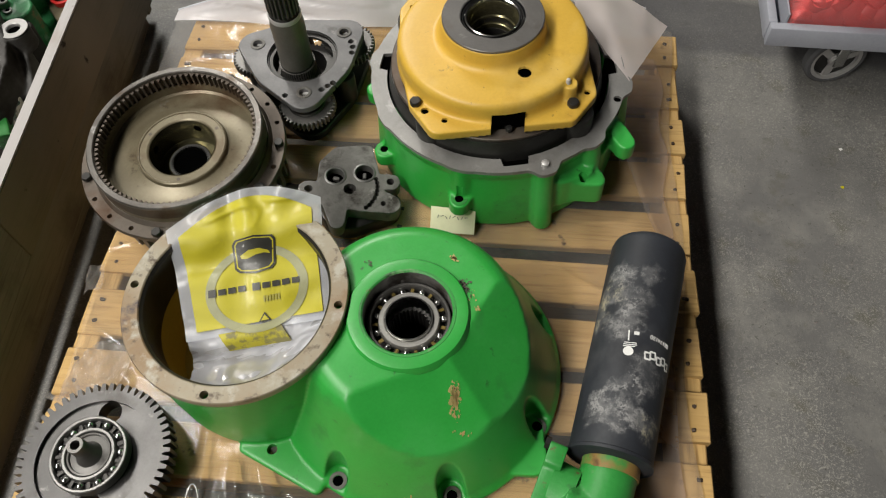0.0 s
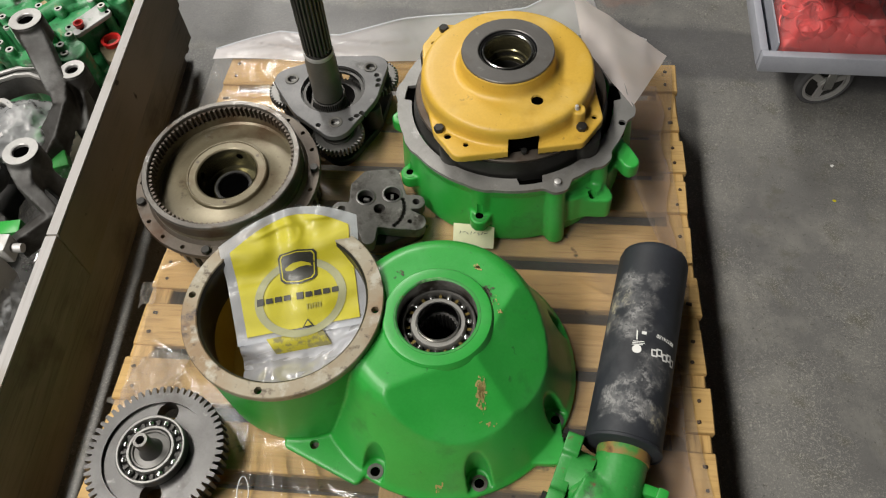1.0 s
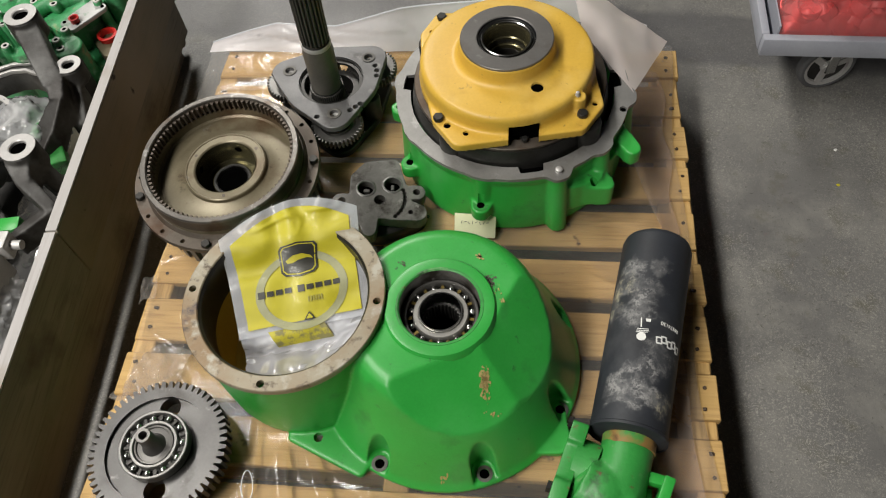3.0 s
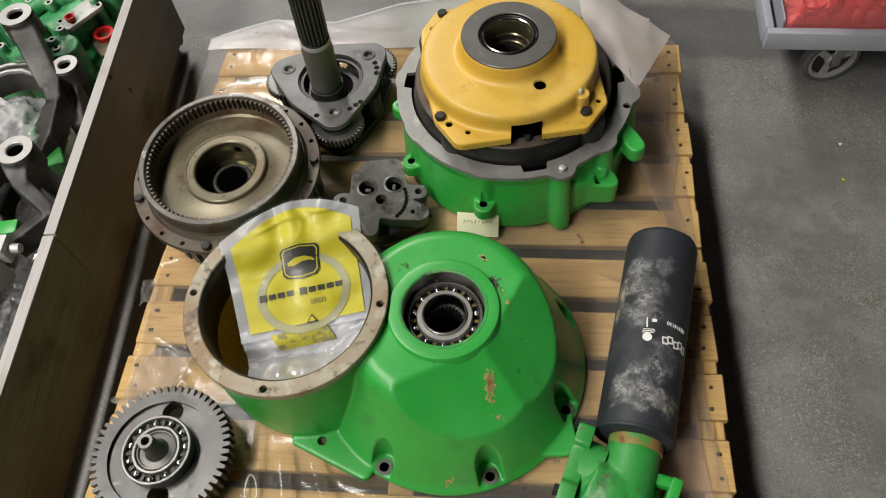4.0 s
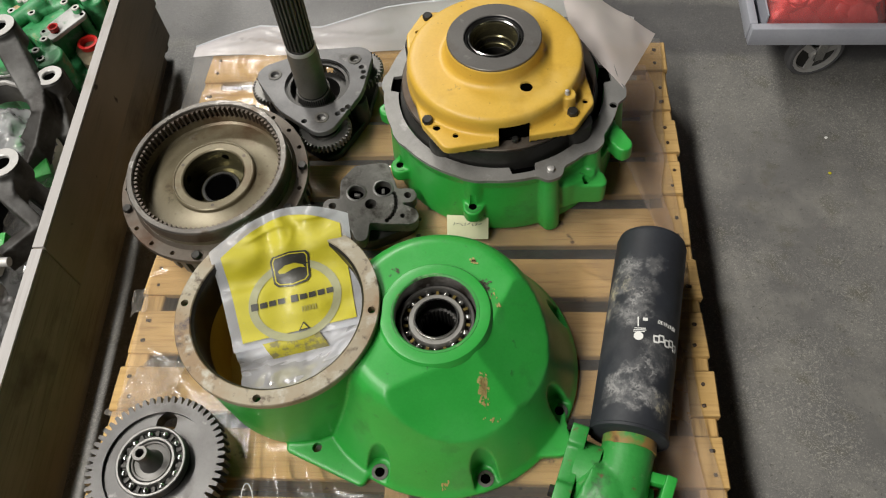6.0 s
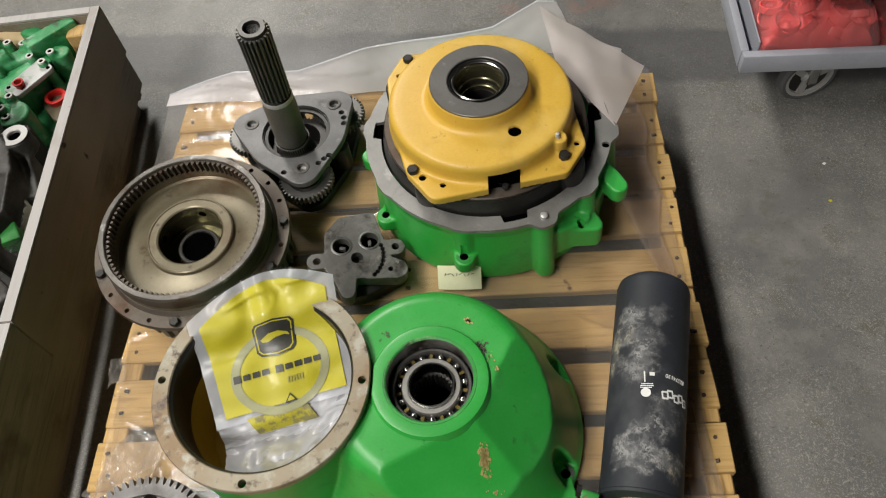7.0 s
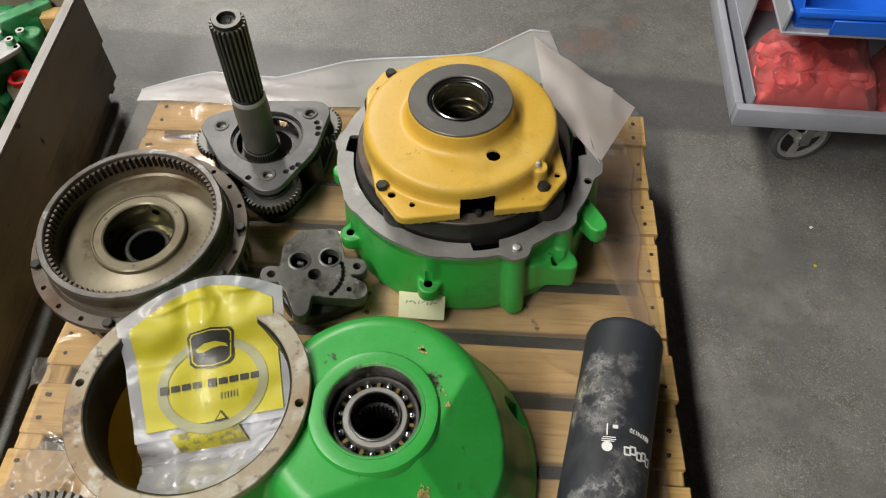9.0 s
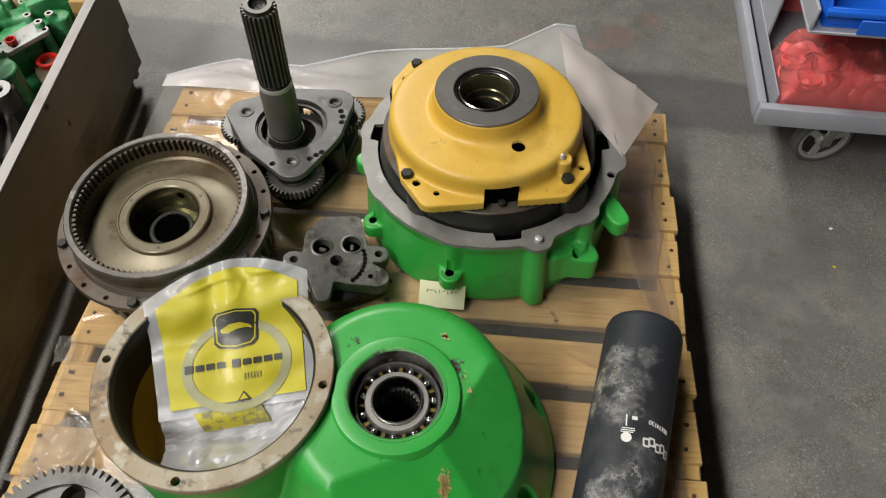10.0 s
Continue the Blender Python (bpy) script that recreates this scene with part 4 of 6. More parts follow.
def build_cover():
    cv = thing("yellow_bearing_cover", pose(0.0145, 0.868, DECK_Z + 0.186), "yellow painted cast bearing cover with a grey bore face", "bearing cover")
    tabs = [(-0.146, 0.084, 0.014), (-0.124, 0.128, 0.016), (-0.106, -0.118, 0.015), (-0.07, -0.158, 0.02), (0.122, -0.126, 0.016), (0.15, -0.082, 0.015)]
    out = hull([(0, 0, 0.149)] + tabs, 48)
    base = prism(out, 0.0, 0.0165)
    dome = lathe([(0, 0.0), (0.153, 0.0), (0.1535, 0.017), (0.1515, 0.021), (0.1505, 0.039), (0.149, 0.0445), (0.1455, 0.0485), (0.1395, 0.0502), (0.128, 0.0512), (0.091, 0.053), (0.0855, 0.0555), (0.0825, 0.061), (0.08, 0.081), (0.0785, 0.084), (0, 0.084)], 140)
    rib = prism(hull([(0.122, -0.09, 0.012), (0.108, -0.08, 0.014)]), 0, 0.042)
    body = cast(joined(base, dome, rib), 0.0022, 4)
    cut = lathe([(0, -0.05), (0.036, -0.05), (0.036, 0.02), (0.05, 0.02), (0.05, 0.2), (0, 0.2)], 72)
    box(0.008, 0.058, -0.2, -0.141, -0.02, 0.031, cut)
    for x, y, r in ((0.053, -0.082, 0.0105), (-0.14, 0.092, 0.0045), (-0.094, -0.135, 0.0062), (-0.062, -0.152, 0.0048), (0.15, -0.083, 0.0048)):
        rod((x, y, -0.03), (x, y, 0.1), r, n=22, bm=cut)
    part("body", carve(body, cut), YELLOW, cv, angle=60)
    part("bore_face", lathe([(0.0495, 0.082), (0.0785, 0.082), (0.0785, 0.0862), (0.0775, 0.0872), (0.051, 0.0872), (0.0495, 0.086)], 96, True), COVER_FACE, cv, "bare grey machined bore face")
    # Black plugs near the surface paint the shade of the cover's holes.
    for x, y, r in ((0.053, -0.082, 0.0103), (-0.14, 0.092, 0.0044), (-0.094, -0.135, 0.0061), (-0.062, -0.152, 0.0047), (0.15, -0.083, 0.0047)):
        part("hole_shade_plug", rod((x, y, 0.001), (x, y, 0.05 if r > 0.01 else 0.013), r * 0.985, n=18), HOLE_SHADE, cv, "black plug painted as the shade in a drilled hole")
    # The slot's shade is a black panel.
    part("slot_shade", box(0.0082, 0.0578, -0.1425, -0.1405, 0.0005, 0.0308), HOLE_SHADE, cv, "black panel painted as the shade behind the slot")
    part("slot_bolt", chamfer(prism(hexagon(0.006, (0.035, -0.15)), -0.002, 0.006), 0.001, 1), STEEL_DARK, cv)
    part("seal_groove", lathe([(0.0494, 0.086), (0.0494, 0.074), (0.044, 0.073), (0.0435, 0.02)], 72), BLACK, cv)
    part("seal_lip", lathe([(0.0475, 0.074), (0.0475, 0.0835), (0.0465, 0.0845), (0.0455, 0.0835), (0.0455, 0.074)], 96, True), STEEL_DARK, cv, "dark oiled seal lip")
    part("bearing_race", lathe([(0.0435, 0.03), (0.0435, 0.0815), (0.0412, 0.083), (0.0392, 0.0805), (0.0378, 0.078), (0.0372, 0.055), (0.0352, 0.053), (0.0352, 0.03)], 96, True), CUP, cv, "oily brown-tinged bearing race")
    part("race_edge", lathe([(0.0437, 0.0805), (0.0432, 0.0838), (0.0415, 0.0848), (0.0398, 0.0838), (0.0394, 0.081), (0.0412, 0.0825)], 96, True), CHROME, cv, "bright polished race edge")
    part("bore_liner", lathe([(0.0436, 0.05), (0.0352, 0.05), (0.0352, 0.034), (0.0301, 0.033), (0.0301, -0.002), (0.03, -0.04), (0, -0.04)], 72), STEEL_DARK, cv)
    part("lower_race", lathe([(0.0355, 0.034), (0.0355, 0.042), (0.033, 0.0425), (0.031, 0.041), (0.031, 0.034)], 64, True), CUP, cv)
    # The bore ends in a black plug that serves as its shade.
    part("bore_shade", rod((0, 0, -0.039), (0, 0, 0.012), 0.0299, n=32), HOLE_SHADE, cv, "black plug painted as the shade in the bore")
    for x, y in ((-0.1095, -0.121), (0.1285, -0.109), (-0.124, 0.128)):
        part("bolt", chamfer(prism(hexagon(0.0095, (x, y), x * 9), 0.015, 0.0245), 0.0012, 1), STEEL_DARK, cv)
    part("grease_nipple", lathe([(0, 0.04), (0.0045, 0.04), (0.0045, 0.046), (0.003, 0.048), (0.003, 0.05), (0, 0.051)], 16, at=(0.1185, -0.09)), ALLOY, cv, "bright grease nipple")
    return cv


build_cover()
part_note = thing("paper_note", pose(-0.035, 0.653, DECK_Z + 0.024, 50, 0, -2), "small cream paper note with unreadable handwriting", "paper note")
part("sheet", wavy(12, 8, lambda u, v: (-0.037 + 0.074 * u, -0.02 + 0.044 * v, 0.003 * math.sin(3.1 * u) + 0.002 * v)), NOTE, part_note)
for k in range(8):
    part("writing", moved(box(-0.0028, 0.0028, -0.0005, 0.0005, 0, 0.0004), pose(-0.024 + 0.0066 * k, 0.008 + 0.0012 * math.sin(2.1 * k), 0.0043, 0, 0, (70, 20, -50, 80, 35, -65, 60, 10)[k])), INK, part_note)


# ---- planet carrier and splined shaft ----
PLATE = surface("dull_ground_plate", (0.118, 0.117, 0.119), (0.18, 0.178, 0.18), (0.45, 0.6), 0.5, 14, 260, 0.05, [((0.07, 0.065, 0.06), 18, 0.58, 0.75), ((0.25, 0.24, 0.235), 40, 0.62, 0.74)])
def build_carrier():
    c = thing("planet_carrier", pose(-0.333, 0.945, DECK_Z + 0.005), "grey steel planet carrier with three pinions", "planet carrier")
    pins = [(0.094 * math.cos(radians(a)), 0.094 * math.sin(radians(a))) for a in (165, 43, -77)]
    out = hull([(x, y, 0.033) for x, y in pins] + [(0, 0, 0.094)], 48)
    plate = prism(out, 0.077, 0.09)
    cut = rod((0, 0, 0), (0, 0, 0.2), 0.0645, n=80)
    for x, y in pins:
        rod((x * 0.97, y * 0.97, 0), (x * 0.97, y * 0.97, 0.2), 0.0085, n=24, bm=cut)
    for a, r in ((-97, 0.098), (-58, 0.094), (-50, 0.092), (-43, 0.092), (8, 0.09), (17, 0.092), (26, 0.092)):
        rod((r * math.cos(radians(a)), r * math.sin(radians(a)), 0), (r * math.cos(radians(a)), r * math.sin(radians(a)), 0.2), 0.0055, n=18, bm=cut)
    part("top_plate", carve(chamfer(plate, 0.0012, 1), cut), PLATE, c, "smooth grey steel top plate")
    part("step_ring", lathe([(0.055, 0.078), (0.0645, 0.078), (0.0645, 0.086), (0.062, 0.086), (0.061, 0.0835), (0.055, 0.0835)], 80, True), STEEL_DARK, c)
    part("lower_plate", chamfer(prism(out, 0.0, 0.016), 0.002, 1), STEEL_DARK, c)
    for k, (x, y) in enumerate(pins):
        part("pinion", chamfer(prism(gear_outline(0.045, 0.051, 38, (x, y), k), 0.049, 0.064), 0.0008, 1), GEAR, c, angle=25)
        part("pinion_hub", lathe([(0, 0.062), (0.03, 0.062), (0.032, 0.066), (0.03, 0.0685), (0, 0.0685)], 40, at=(x, y)), STEEL_DARK, c)
        part("pin", lathe([(0.0, 0.0), (0.0084, 0.0), (0.0084, 0.083), (0.004, 0.083), (0.003, 0.0785), (0, 0.0785)], 28, at=(x * 0.97, y * 0.97)), ALLOY, c)
        part("pin_collar", lathe([(0.0086, 0.0895), (0.0135, 0.0895), (0.0135, 0.0915), (0.0105, 0.0922), (0.0086, 0.0915)], 32, True, at=(x * 0.97, y * 0.97)), CAST, c)
    for a in (104, -17, -137):
        x, y = 0.078 * math.cos(radians(a)), 0.078 * math.sin(radians(a))
        part("pillar", chamfer(prism(hull([(x, y, 0.018), (x * 1.08, y * 1.08, 0.016)]), 0.0155, 0.0705), 0.003), STEEL_DARK, c)
    part("inner_gear", ring_prism(gear_outline(0.056, 0.052, 48), circle(0.04, 192), 0.02, 0.066), STEEL_DARK, c)
    return c


build_carrier()
BROWNED = surface("tan_grey_steel", (0.13, 0.122, 0.105), (0.19, 0.178, 0.155), (0.4, 0.55), 0.5, 14, 240, 0.05)
foot, tip = Vector((-0.338, 0.925, 0.185)), Vector((-0.321, 0.893, 0.515))
shaft = thing("splined_shaft", look(foot, foot - (tip - foot)), "dark steel splined shaft standing in the carrier", "shaft")
length = (tip - foot).length
part("core", lathe([(0, 0.0), (0.037, 0.0), (0.037, 0.012), (0.035, 0.022), (0.031, 0.026), (0.031, 0.05), (0.0282, 0.054), (0.0282, 0.152), (0.027, 0.158), (0.0265, 0.172), (0.0215, 0.178), (0.0212, length - 0.004), (0.021, length), (0.0135, length), (0.0125, length - 0.003), (0.0125, length - 0.03), (0, length - 0.03)], 72), STEEL_DARK, shaft)
# Black plug close to the end face, painted as the bore's shade.
part("centre_bore_shade", rod((0, 0, length - 0.029), (0, 0, length - 0.006), 0.0123, n=24), HOLE_SHADE, shaft, "black plug painted as the shade in the shaft end")
part("collar", lathe([(0.0281, 0.0545), (0.0288, 0.056), (0.0288, 0.15), (0.0274, 0.158), (0.0268, 0.1715), (0.0262, 0.1715)], 64), BROWNED, shaft, "plain grey-tan collar")
part("collar_edge", lathe([(0.0266, 0.168), (0.0276, 0.168), (0.0276, 0.172), (0.0262, 0.176), (0.0255, 0.176)], 56, True), ALLOY, shaft, "bright worn collar edge")
part("end_face", lathe([(0.0136, length), (0.021, length), (0.0208, length + 0.0008), (0.0138, length + 0.0008)], 48, True), GEAR, shaft, "bright chamfered end face")
spl = prism(gear_outline(0.0215, 0.0264, 22, land=0.34), 0.182, length - 0.006)
part("spline_section", chamfer(spl, 0.0006, 1), GEAR, shaft, "long straight splines", angle=25)
part("fine_spline_section", prism(gear_outline(0.0306, 0.0325, 46), 0.026, 0.052), GEAR, shaft, "short fine splines", angle=25)


# ---- oil pump ----
def build_pump():
    p = thing("oil_pump", pose(-0.203, 0.685, DECK_Z + 0.066, 2, 7, 0), "dark grey cast oil pump body with open ports", "pump")
    # a plate with three bored ears, a tongue and a rounded back
    lobes = [hull([(-0.072, -0.017, 0.0155), (-0.03, -0.012, 0.014)]), hull([(-0.05, 0.036, 0.012), (-0.033, 0.062, 0.012), (0.012, 0.072, 0.0125), (0.018, 0.03, 0.022), (-0.03, -0.02, 0.028), (0.03, -0.02, 0.026)]), hull([(0.062, 0.016, 0.0155), (0.03, 0.012, 0.016)]), hull([(0.066, -0.027, 0.018), (0.02, -0.02, 0.028)]), hull([(-0.014, -0.073, 0.0125), (-0.024, -0.03, 0.024)])]
    cut = bmesh.new()
    for x, y, r, z in ((-0.031, 0.014, 0.0145, -0.02), (0.016, 0.027, 0.0155, -0.02), (-0.003, -0.008, 0.0105, -0.02), (-0.07, -0.017, 0.0068, -0.06), (0.061, 0.016, 0.0066, -0.06), (0.055, -0.028, 0.0045, -0.06)):
        rod((x, y, z), (x, y, 0.05), r, n=26, bm=cut)
    for k in range(9):
        a = radians(-42 + 8.5 * k)
        prism(hull([(-0.01 + 0.052 * math.cos(a), -0.005 + 0.052 * math.sin(a), 0.0042)], 10), -0.012, 0.04, cut)
    body = cast(joined(*[prism(o, -0.026, 0.0) for o in lobes]), 0.0016, 3)
    part("cover_plate", carve(body, cut, True), PUMP, p, "grey machined pump face", angle=50)
    part("casing", chamfer(prism(hull([(-0.012, 0.045, 0.032), (-0.005, -0.02, 0.05), (0.055, -0.01, 0.028)]), -0.06, -0.0265), 0.004), STEEL_DARK, p)
    for x, y, r in ((-0.031, 0.014, 0.0185), (0.016, 0.027, 0.019)):
        part("port_ring", lathe([(r - 0.0042, -0.003), (r, -0.003), (r, 0.0006), (r - 0.001, 0.0012), (r - 0.0035, 0.0012), (r - 0.0042, 0.0004)], 40, True, at=(x, y)), STEEL, p)
        # Black disc at the bottom paints the port's shade.
        part("port_shade", rod((x, y, -0.0255), (x, y, -0.016), r - 0.0044, n=24), HOLE_SHADE, p)
        part("rotor_edge", chamfer(moved(box(-0.007, 0.004, -0.003, 0.003, -0.014, -0.006), pose(x, y, 0, 0, 0, 60 * x * 100)), 0.001, 1), STEEL, p)
    return p


build_pump()


# ---- bag of parts ----
def build_bag():
    b = thing("parts_bag", pose(-0.303, 0.466, 0.294, 0, 0, 15.5), "clear plastic parts bag with a yellow printed insert", "parts bag")

    def lie(u, v, up=0.0):
        """The bag's surface: it rests on the rim behind and sags into the opening."""
        z = along(v, [(-0.16, -0.055), (-0.1, -0.016), (0.0, 0.014), (0.07, 0.046), (0.14, 0.062)])
        z += 0.003 * math.sin(60 * u + 14 * v + 3 * math.sin(30 * u)) * min(1, max(0, v - 0.04) * 20) + 0.003 * max(0.0, 1 - abs(noise.noise(Vector((u * 16, v * 20, 9)))) / 0.12) * min(1, max(0, v - 0.06) * 25) + 0.004 * noise.noise(Vector((u * 24, v * 24, 3)))
        return (u + 0.18 * z, v - 0.67 * z, z + up)

    def right(v):
        k = 1 / (1 + math.exp(-(v - 0.024) * 500))
        return (0.1 + 0.06 * (v - 0.04)) * (1 - k) + (0.097 + 0.1 * (v - 0.05)) * k

    def panel(name, u0, v0, v1, margin, up, material, nx=36, ny=44, label=""):
        def f(s, t):
            v = v0 + (v1 - v0) * t
            sag = 0.02 * (max(0, t - 0.8) / 0.2) ** 2
            r = right(v) + margin
            u = u0 + (r - u0) * s - 0.08 * v + 0.002
            top = (v1 - 0.1) if v1 > 0.1 else 0
            bow = -(0.05 * (max(0.0, 0.55 - s) / 0.55) ** 1.7 + 0.036 * (max(0.0, s - 0.55) / 0.45) ** 1.8) * max(0.0, t - 0.35) / 0.65
            return lie(u, v + bow, up)
        return part(name, wavy(nx, ny, f), material, b, label, angle=180)

    panel("yellow_insert", -0.083, -0.092, 0.116, -0.002, 0.0, PRINT_YELLOW, 60, 70, label="bright yellow printed insert")
    panel("front_film", -0.098, -0.1, 0.131, 0.012, 0.0042, BAG, 70, 84, "glossy clear front film")
    panel("seal_edge", -0.099, -0.103, 0.132, 0.0115, -0.0022, BAG_EDGE)
    # clear lower bag with its white label
    def low(s, t):
        u, v = -0.09 + 0.205 * s + 0.016 * t * (1 - s) - 0.018 * t * s, -0.086 - (0.112 + 0.022 * math.sin(3.1 * s) - 0.004 * s) * t
        u -= 0.012 * t * (s - 0.2)
        x, y, z = lie(u, v, -0.004)
        return (x, y, z - 0.003 + 0.06 * t * t + 0.008 * noise.noise(Vector((s * 6, t * 4, 7))) + 0.006 * abs(noise.noise(Vector((s * 9 + t * 3, t * 6, 2)))) - 0.004 * (1 - t))
    part("folded_tail", wavy(60, 34, low), TAIL, b, "crumpled white folded bag tail", angle=180)

    def tag(s, t):
        return lie(-0.045 + 0.085 * s + 0.014 * t, -0.1 - 0.034 * t, -0.001 + 0.004 * t)
    part("inner_label", wavy(20, 8, tag), PRINT_DULL, b, "dull yellow folded lower print")

    def ring(r0, r1, c, n=72):
        bm = bmesh.new()
        rows = [[bm.verts.new(lie(c[0] + r * math.cos(2 * math.pi * i / n), c[1] + r * math.sin(2 * math.pi * i / n), 0.0011)) for i in range(n)] for r in (r0, (2 * r0 + r1) / 3, (r0 + 2 * r1) / 3, r1)]
        for a, q in zip(rows, rows[1:]):
            for i in range(n):
                bm.faces.new((a[i], a[(i + 1) % n], q[(i + 1) % n], q[i]))
        return bm

    part("gasket_ring", ring(0.058, 0.0705, (0.012, -0.038)), GASKET, b, "pale round gasket showing through")

    def patch(name, pts, up, material):
        bm = bmesh.new()
        cx, cy = sum(p[0] for p in pts) / len(pts), sum(p[1] for p in pts) / len(pts)
        dense = [(a[0] + (b_[0] - a[0]) * k / 5, a[1] + (b_[1] - a[1]) * k / 5) for a, b_ in zip(pts, pts[1:] + pts[:1]) for k in range(5)]
        bm.faces.new([bm.verts.new((x, y, 0)) for x, y in dense])
        bmesh.ops.triangulate(bm, faces=bm.faces[:])
        bmesh.ops.subdivide_edges(bm, edges=[e for e in bm.edges if e.calc_length() > 0.008], cuts=3, use_grid_fill=True)
        bmesh.ops.triangulate(bm, faces=bm.faces[:])
        for q in bm.verts:
            q.co = lie(q.co.x, q.co.y, up)
        return part(name, bm, material, b, angle=180)

    def rect(u0, u1, v0, v1):
        n = 8
        return [(u0 + (u1 - u0) * i / n, v0) for i in range(n)] + [(u1, v0 + (v1 - v0) * i / 4) for i in range(4)] + [(u1 - (u1 - u0) * i / n, v1) for i in range(n)] + [(u0, v1 - (v1 - v0) * i / 4) for i in range(4)]

    shield = [(-0.03, 0.055), (-0.026, 0.062), (0.0, 0.066), (0.026, 0.062), (0.03, 0.055), (0.028, 0.014), (0.022, 0.007), (0.0, 0.003), (-0.022, 0.007), (-0.028, 0.014)]
    off = (0.012, -0.017)
    put_at = lambda pts, k=1.0, c=(0, 0.034): [((x - c[0]) * k + c[0] + off[0], (y - c[1]) * k + c[1] + off[1]) for x, y in pts]
    patch("emblem", put_at(shield), 0.0021, PRINT_BLACK)
    patch("emblem_line", put_at(shield, 0.9), 0.0024, PRINT_YELLOW)
    patch("emblem_field", put_at(shield, 0.84), 0.0027, PRINT_BLACK)
    patch("emblem_shape", [(-0.008, 0.017), (0.004, 0.025), (0.018, 0.026), (0.031, 0.02), (0.034, 0.014), (0.026, 0.017), (0.014, 0.016), (0.002, 0.011), (-0.006, 0.012)], 0.0032, PRINT_YELLOW)
    for u0, count, step in ((-0.0545, 4, 0.0136), (0.006, 5, 0.0136)):
        for k in range(count):
            tall = 0.0015 if k == 0 else 0.0
            patch("word_bar", rect(u0 + step * k, u0 + step * k + 0.0104, -0.0403 - tall, -0.0307 + tall), 0.0021, PRINT_BLACK)
    for k in range(6):
        patch("code_bar", rect(0.02 + 0.004 * k, 0.0222 + 0.004 * k, -0.062, -0.052), 0.0019, PRINT_OLIVE)
    tri = [(0.0, 0.009), (0.009, -0.006), (-0.009, -0.006)]
    patch("recycling_triangle", [(x + 0.02, y - 0.088) for x, y in tri], 0.0021, PRINT_BLACK)
    patch("triangle_field", [(0.62 * x + 0.02, 0.62 * y - 0.0882) for x, y in tri], 0.0025, PRINT_YELLOW)
    return b


build_bag()


# ---- oil filter and its head ----
def scuffed_enamel(places):
    """Black enamel with dusty scuffs: places are (centre, size, weight, colour)."""
    m = surface("scuffed_black_enamel", (0.013, 0.0145, 0.019), (0.024, 0.028, 0.036), (0.5, 0.72), 0, 10, 200, 0.1, [((0.045, 0.047, 0.052), 6, 0.48, 0.62)])
    t = m.node_tree
    p = t.nodes["Principled BSDF"]
    coord = t.nodes.new("ShaderNodeTexCoord").outputs["Object"]
    colour = p.inputs["Base Color"].links[0].from_socket

    def calc(op, a, b):
        n = t.nodes.new("ShaderNodeMath")
        n.operation = op
        for sock, value in zip(n.inputs, (a, b)):
            if hasattr(value, "node"):
                t.links.new(value, sock)
            else:
                sock.default_value = value
        return n.outputs[0]
    ragged = calc("MULTIPLY", calc("SUBTRACT", noise_of(t, coord, 34, 6, 0.65), 0.5), 0.075)
    streak = calc("ABSOLUTE", calc("SUBTRACT", noise_of(t, coord, 42, 7, 0.78), 0.5), 0.0)
    veins = calc("MULTIPLY", ramp(t, streak, 0.0, 0.06, (1, 1, 1, 1), (0, 0, 0, 1)), ramp(t, noise_of(t, coord, 60, 5, 0.6), 0.42, 0.6))
    dust = ramp(t, noise_of(t, coord, 48, 8, 0.72), 0.36, 0.66, (0.1, 0.1, 0.1, 1), (1, 1, 1, 1))
    for centre, size, weight, tone in places:
        d = t.nodes.new("ShaderNodeVectorMath")
        d.operation = "DISTANCE"
        t.links.new(coord, d.inputs[0])
        d.inputs[1].default_value = centre
        mask = ramp(t, calc("ADD", d.outputs["Value"], ragged), size * 0.55, size, (1, 1, 1, 1), (0, 0, 0, 1))
        colour = mix(t, calc("MULTIPLY", calc("MULTIPLY", mask, dust), weight), colour, (0.14, 0.14, 0.143))
        colour = mix(t, calc("MULTIPLY", calc("MULTIPLY", mask, veins), weight), colour, tone)
    t.links.new(colour, p.inputs["Base Color"])
    return m


